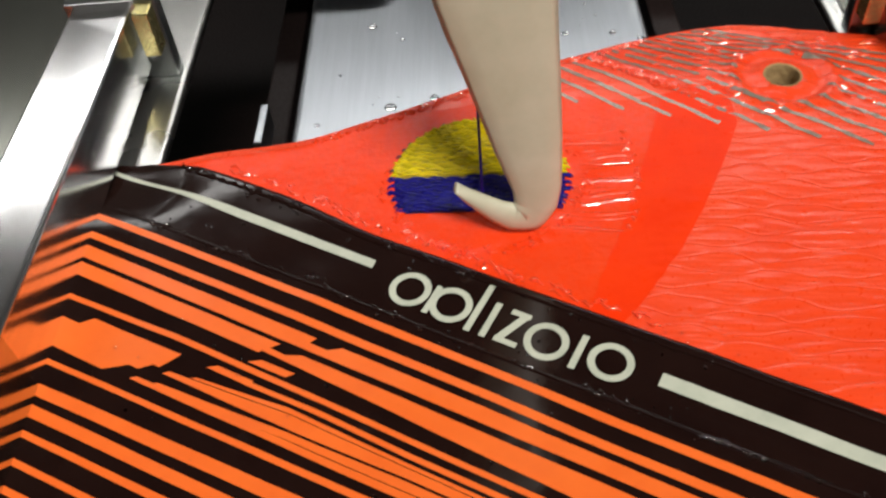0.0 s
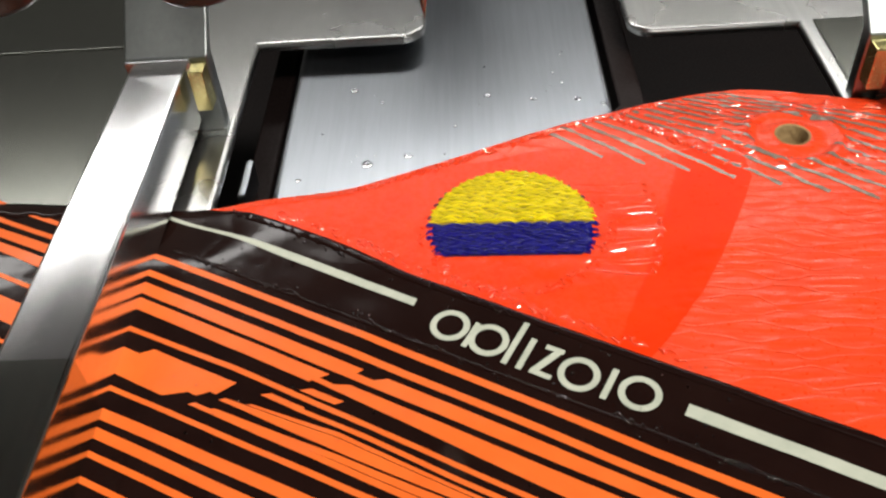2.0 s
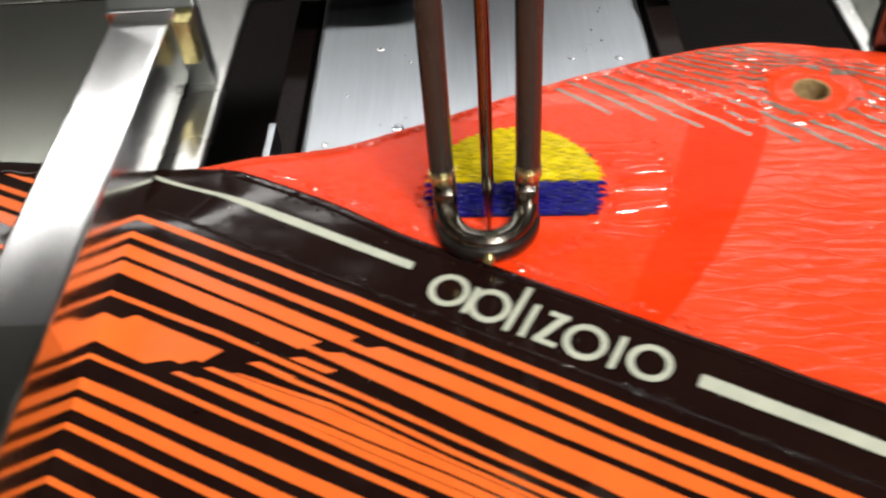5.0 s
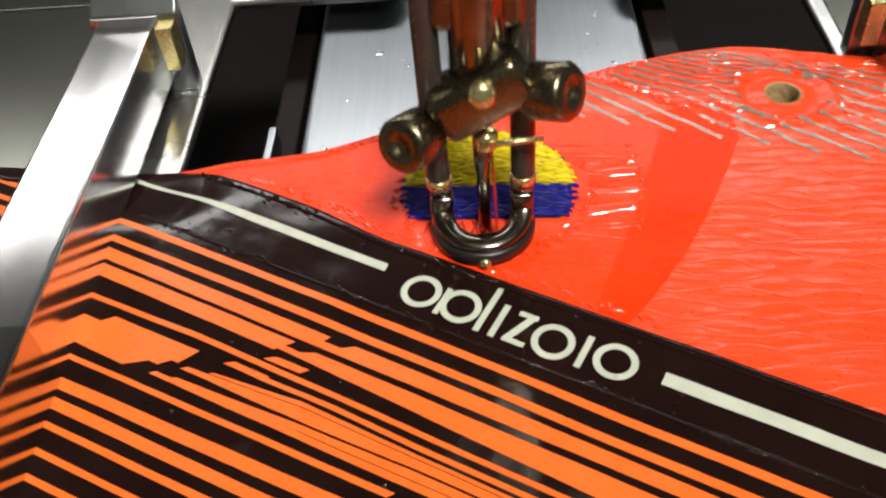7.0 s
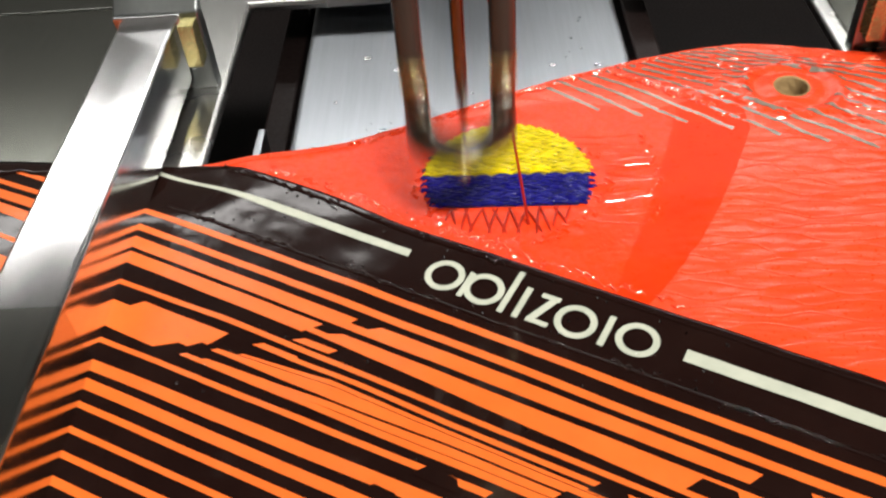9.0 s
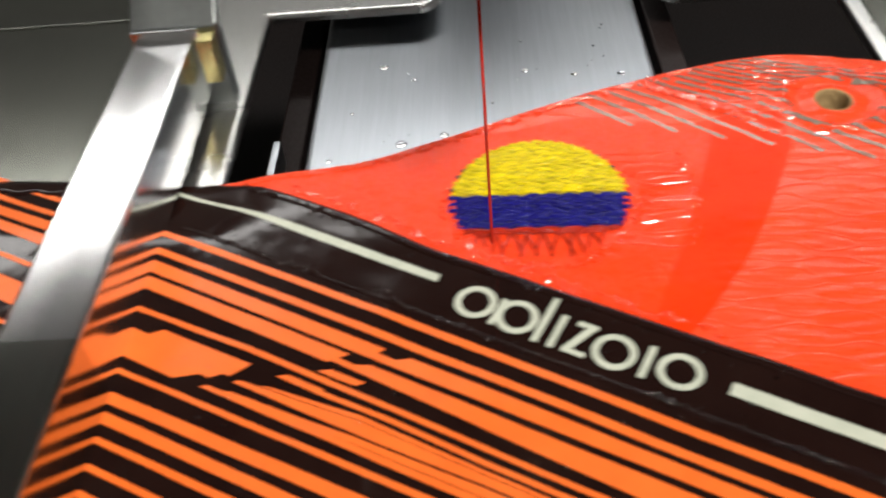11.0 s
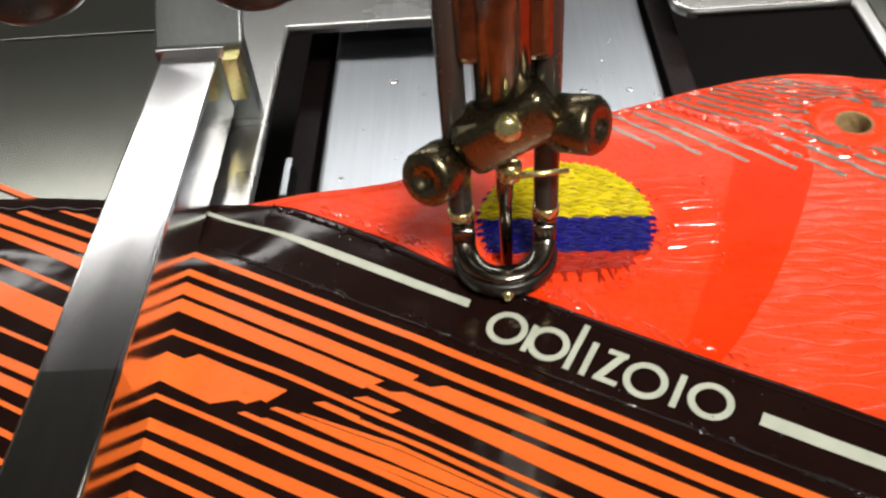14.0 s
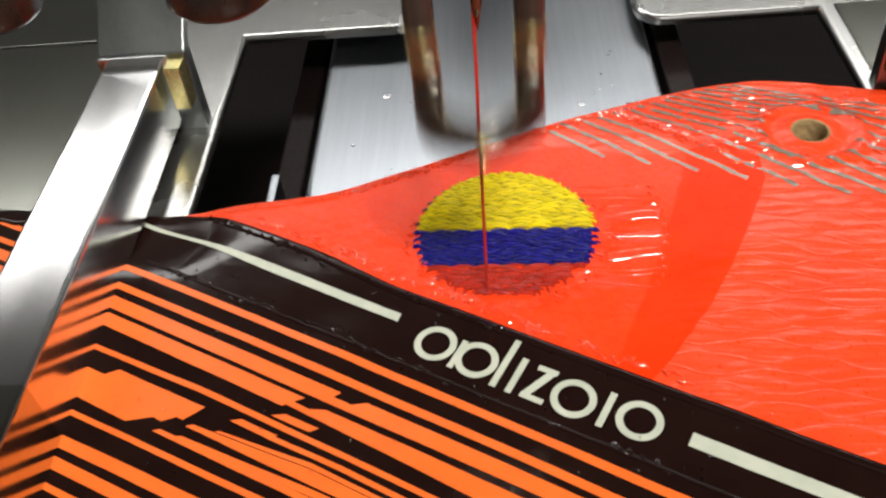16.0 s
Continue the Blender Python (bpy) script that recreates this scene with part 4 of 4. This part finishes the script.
# ---- what the machine moves ----
def build_foot():
    foot = thing("presser_foot", "polished steel fork-shaped presser foot with a ring", "presser foot")
    steps = 28
    def half_turn(prof, rise):
        bm = bmesh.new()
        rings = [[bm.verts.new((r * math.cos(math.pi * (1 + i / steps)), 6.2 + r * math.sin(math.pi * (1 + i / steps)), h + rise * (abs(2 * i / steps - 1) ** 4) * (h > 2.5))) for i in range(steps + 1)] for r, h in prof]
        for a, b in zip(rings, rings[1:] + rings[:1]):
            for i in range(steps):
                bm.faces.new((a[i], b[i], b[i + 1], a[i + 1]))
        bm.faces.new([r[0] for r in rings])
        bm.faces.new([r[-1] for r in rings])
        bmesh.ops.recalc_face_normals(bm, faces=bm.faces)
        return bm
    part("half_ring", half_turn([(4.0, 3.35), (3.8, 3.1), (3.8, 2.3), (6.5, 2.3), (6.6, 3.0), (6.4, 3.4), (5.2, 3.6)], 2.2), STEEL, foot, "polished steel half ring", True)
    # side wall of the ring: its black stands for what the metal mirrors
    part("sole", half_turn([(3.7, 2.2), (3.6, 0.5), (4.0, 0.0), (6.3, 0.0), (6.9, 0.5), (6.95, 1.9), (6.7, 2.28)], 0), CAP_BLACK, foot, "sole of the ring, dark reflection put in its colour", True)
    for s in (-1, 1):
        bm = bmesh.new()
        for k in range(2):
            bmesh.ops.create_cube(bm, size=1)
        vs = bm.verts[:]
        for i, v in enumerate(vs):
            lower = i < 8
            x = (s * 3.7 if (v.co.x < 0) == (s > 0) else s * 6.7)
            y = 6.2 + (-1.2 if v.co.y < 0 else 1.8) * (1.0 if lower else 0.8)
            z = (1.2 if v.co.z < 0 else 7.0) if lower else (7.0 if v.co.z < 0 else 9.0)
            v.co = Vector((x, y, z))
        bmesh.ops.remove_doubles(bm, verts=bm.verts, dist=0.001)
        bmesh.ops.bevel(bm, geom=bm.edges[:], offset=0.5, segments=2, affect="EDGES", profile=0.5)
        part("prong", bm, STEEL, foot, "flat polished prong", True)
        part("collar", turned([(1.6, 0), (1.72, 0.12), (1.72, 1.25), (1.6, 1.4)], 24, (s * 5.35, 6.2, 8.7)), BRASS, foot, "brass-coloured collar", True)
        part("leg", turned([(1.5, 0), (1.55, 0.5), (1.55, 89), (1.4, 90)], 24, (s * 5.35, 6.2, 10.0)), LEG_STEEL, foot, "", True)
    part("front_nib", turned([(0.8, -1.2), (0.8, 0.3), (0.55, 0.75), (0.05, 0.85)], 16, (0.1, -0.5, 0.9), (0, -1, 0.25)), BRASS, foot, "small bright nib", True)
    return foot


def build_needle_bar(name, label):
    """Heights count from the left knob."""
    nb = thing(name, label, "needle bar", "needle bars of the head")
    part("bar", turned([(3.3, 4.5), (3.6, 5.2), (3.6, 90)], 28, (0.5, 6.2, 0)), STEEL, nb, "round steel needle bar", True)
    part("bar_sleeve", box_bm(-4.6, 5.8, 4.0, 9.8, 12.5, 90, 1.2, 3), STEEL, nb, "flat steel sleeve beside the bar")
    bm = box_bm(-5.6, 6.4, -3.4, 3.4, -3.0, 3.4, 1.3, 3)
    bmesh.ops.transform(bm, matrix=Matrix.Translation((0.4, 4.4, 4.6)) @ Matrix.Rotation(radians(-31), 4, "Y"), verts=bm.verts)
    part("clamp_body", bm, CLAMP_METAL, nb, "slanted blackened brass clamp body", True)
    knob = [(1.5, -3.4), (3.0, -3.2), (3.35, -2.6), (3.35, 1.6), (2.9, 2.2), (1.2, 2.3), (1.0, 1.6)]
    part("knob", turned(knob, 28, (-7.8, 1.2, 0.6), (-0.45, -0.75, 0.25)), CLAMP_METAL, nb, "round blackened screw knob", True)
    part("knob", turned(knob, 28, (8.8, 2.6, 5.4), (0.75, -0.5, 0.25)), CLAMP_METAL, nb, "round blackened screw knob", True)
    part("set_screw", turned([(1.3, -4), (1.5, 0), (1.5, 0.8), (1.0, 1.2)], 20, (0.6, 0.4, 7.2), (0, -1, 0.3)), BRASS, nb, "bright brass set screw", True)
    part("thread_guide", turned([(0.35, 0), (0.4, 3.4), (0.3, 7.5)], 12, (0.2, 3.0, -2.0), (1, -0.1, 0.15)), BRASS, nb, "small brass thread guide", True)
    part("guide_boss", turned([(1.2, 0), (1.5, 0.5), (1.5, 2.2), (1.0, 2.7)], 18, (0.8, 4.4, -3.5)), BRASS, nb, "", True)
    part("needle", turned([(0.05, -46), (0.55, -43), (0.8, -40), (0.85, -9), (1.1, -7), (1.1, 4)], 16, (0.3, 6.2, 0)), STEEL, nb, "thin steel needle", True)
    return nb


def build_parked(dx):
    """A presser foot that waits, drawn up, beside the working one."""
    ob = thing("parked_presser_foot", "blackened parked presser foot, drawn up", "presser foot", "parked presser feet")
    part("cap", turned([(2.0, 0), (4.6, 0.3), (5.4, 1.2), (5.4, 6), (4.2, 7)], 32, (dx, 6.2, 43.0)), CAP_BLACK, ob, "", True)
    part("rod", turned([(2.6, 0), (2.6, 85)], 20, (dx, 6.2, 49.5)), LEG_STEEL, ob, "", True)


def build_thread(name, label, material):
    th = turned([(0.16, -1.5), (0.19, 0), (0.19, 75)], 8)
    return tagged(part(name, th, material, None, "", True), label, "thread")


def build_hook():
    """The ivory hook that wipes the cut thread aside."""
    hook = thing("wiper_hook", "ivory plastic wiper hook over the patch", "thread wiper")
    path = [(2.4, 2, 75, 7.4), (2.6, 2, 35, 6.3), (4.2, 2, 25.6, 5.2), (5.8, 2, 15.6, 4.1), (7.0, 2, 8.0, 3.0), (6.9, 2, 5.2, 2.7), (5.9, 2, 3.2, 2.6), (4.0, 2, 3.2, 2.2), (2.0, 2, 4.4, 1.7), (0.2, 2, 5.9, 1.3), (-1.4, 2, 7.3, 0.9), (-2.9, 2, 8.8, 0.4)]
    verts, faces = [], []
    dense = []
    for a, b in zip(path, path[1:]):
        for i in range(6):
            k = i / 6
            dense.append([p + (q - p) * k for p, q in zip(a, b)])
    dense.append(list(path[-1]))
    for i, (x, y, z, w) in enumerate(dense):
        a, b = dense[max(0, i - 2)], dense[min(len(dense) - 1, i + 2)]
        d = Vector((b[0] - a[0], 0, b[2] - a[2])).normalized()
        s = Vector((-d.z, 0, d.x))
        for t in range(12):
            an = t * math.pi / 6
            verts.append((x + s.x * w * math.cos(an), y + 1.0 * math.sin(an), z + s.z * w * math.cos(an)))
    for i in range(len(dense) - 1):
        for t in range(12):
            faces.append((i * 12 + t, i * 12 + (t + 1) % 12, (i + 1) * 12 + (t + 1) % 12, (i + 1) * 12 + t))
    faces.append(list(range(12)))
    faces.append(list(range(len(verts) - 12, len(verts))))
    mesh_object("hook", verts, faces, PALE, hook, "", True)
    return hook


build_room()
build_machine()
build_drops()
hoop = build_hoop()
upper = build_upper()
beads = build_beads()
patch, first_stitches, red_rows = build_patch()
foot = build_foot()
needle_bar = build_needle_bar("needle_bar", "working needle bar with blackened clamp and two knobs")
for dx in (-23.5, -46.5):
    build_parked(dx)
red_thread = build_thread("red_sewing_thread", "taut red sewing thread down to the patch", RED_T)
blue_thread = build_thread("blue_sewing_thread", "taut blue sewing thread down to the patch", BLUE_T)
hook = build_hook()


def hoop_at(t):
    ts = [r[0] for r in HOOP]
    return float(np.interp(t, ts, [r[1] for r in HOOP])), float(np.interp(t, ts, [r[2] for r in HOOP]))


def motions():
    rows = [(t, pose(x * MM, y * MM, 0)) for t, x, y in HOOP]
    for ob in (hoop, upper, patch, beads):
        walk(ob, rows)
    walk(foot, [(t, pose(0, 0, z * MM)) for t, z in FOOT] )
    walk(needle_bar, [(t, pose(0, 0, z * MM)) for t, z in NEEDLE])
    walk(hook, [(0.0, pose(0, 0, 0)), (0.034, pose(0, 0, 0)), (0.1, pose(12 * MM, 0, 62 * MM)), (16.0, pose(12 * MM, 0, 62 * MM))])
    # the thread runs from the last stitch, which travels with the hoop, up to the needle's eye
    eye = Vector((0.3, 6.2, 62))
    low = [t for t, z in FOOT if z < 3]
    path = [(0.0, pose(0.3 * MM, 6.2 * MM, 100 * MM)), (2.7, pose(0.3 * MM, 6.2 * MM, 70 * MM))]
    for t, x, y in HOOP:
        if t < 2.8:
            continue
        past = [d + 0.1 for d in low if d + 0.1 <= t + 0.01] or [t]
        hx, hy = hoop_at(past[-1])
        if t in low:
            hx, hy = x, y
        base = Vector((0.3 + x - hx, 6.2 + y - hy, 0.2))
        q = (eye - base).to_track_quat("Z", "Y").to_matrix().to_4x4()
        path.append((t, Matrix.Translation(base * MM) @ q))
    walk(red_thread, path)
    walk(blue_thread, [(0.0, pose(0.3 * MM, 6.2 * MM, 0.2 * MM)), (0.8, pose(0.3 * MM, 6.2 * MM, 0.2 * MM)), (1.0, pose(0.3 * MM, 6.2 * MM, 70 * MM)), (16.0, pose(0.3 * MM, 6.2 * MM, 70 * MM))])
    for ob, up, t in first_stitches:
        low = Matrix.Translation((0, 0, -0.9 * MM)) @ up
        walk(ob, [(0.0, low), (t, low), (t + 0.2, up), (16.0, up)])
    for ob, up, t in red_rows:
        low = Matrix.Translation((0, 0, -0.9 * MM)) @ up
        walk(ob, [(0.0, low), (min(t, 15.6), low), (min(t + 0.3, 15.9), up), (16.0, up)])


motions()
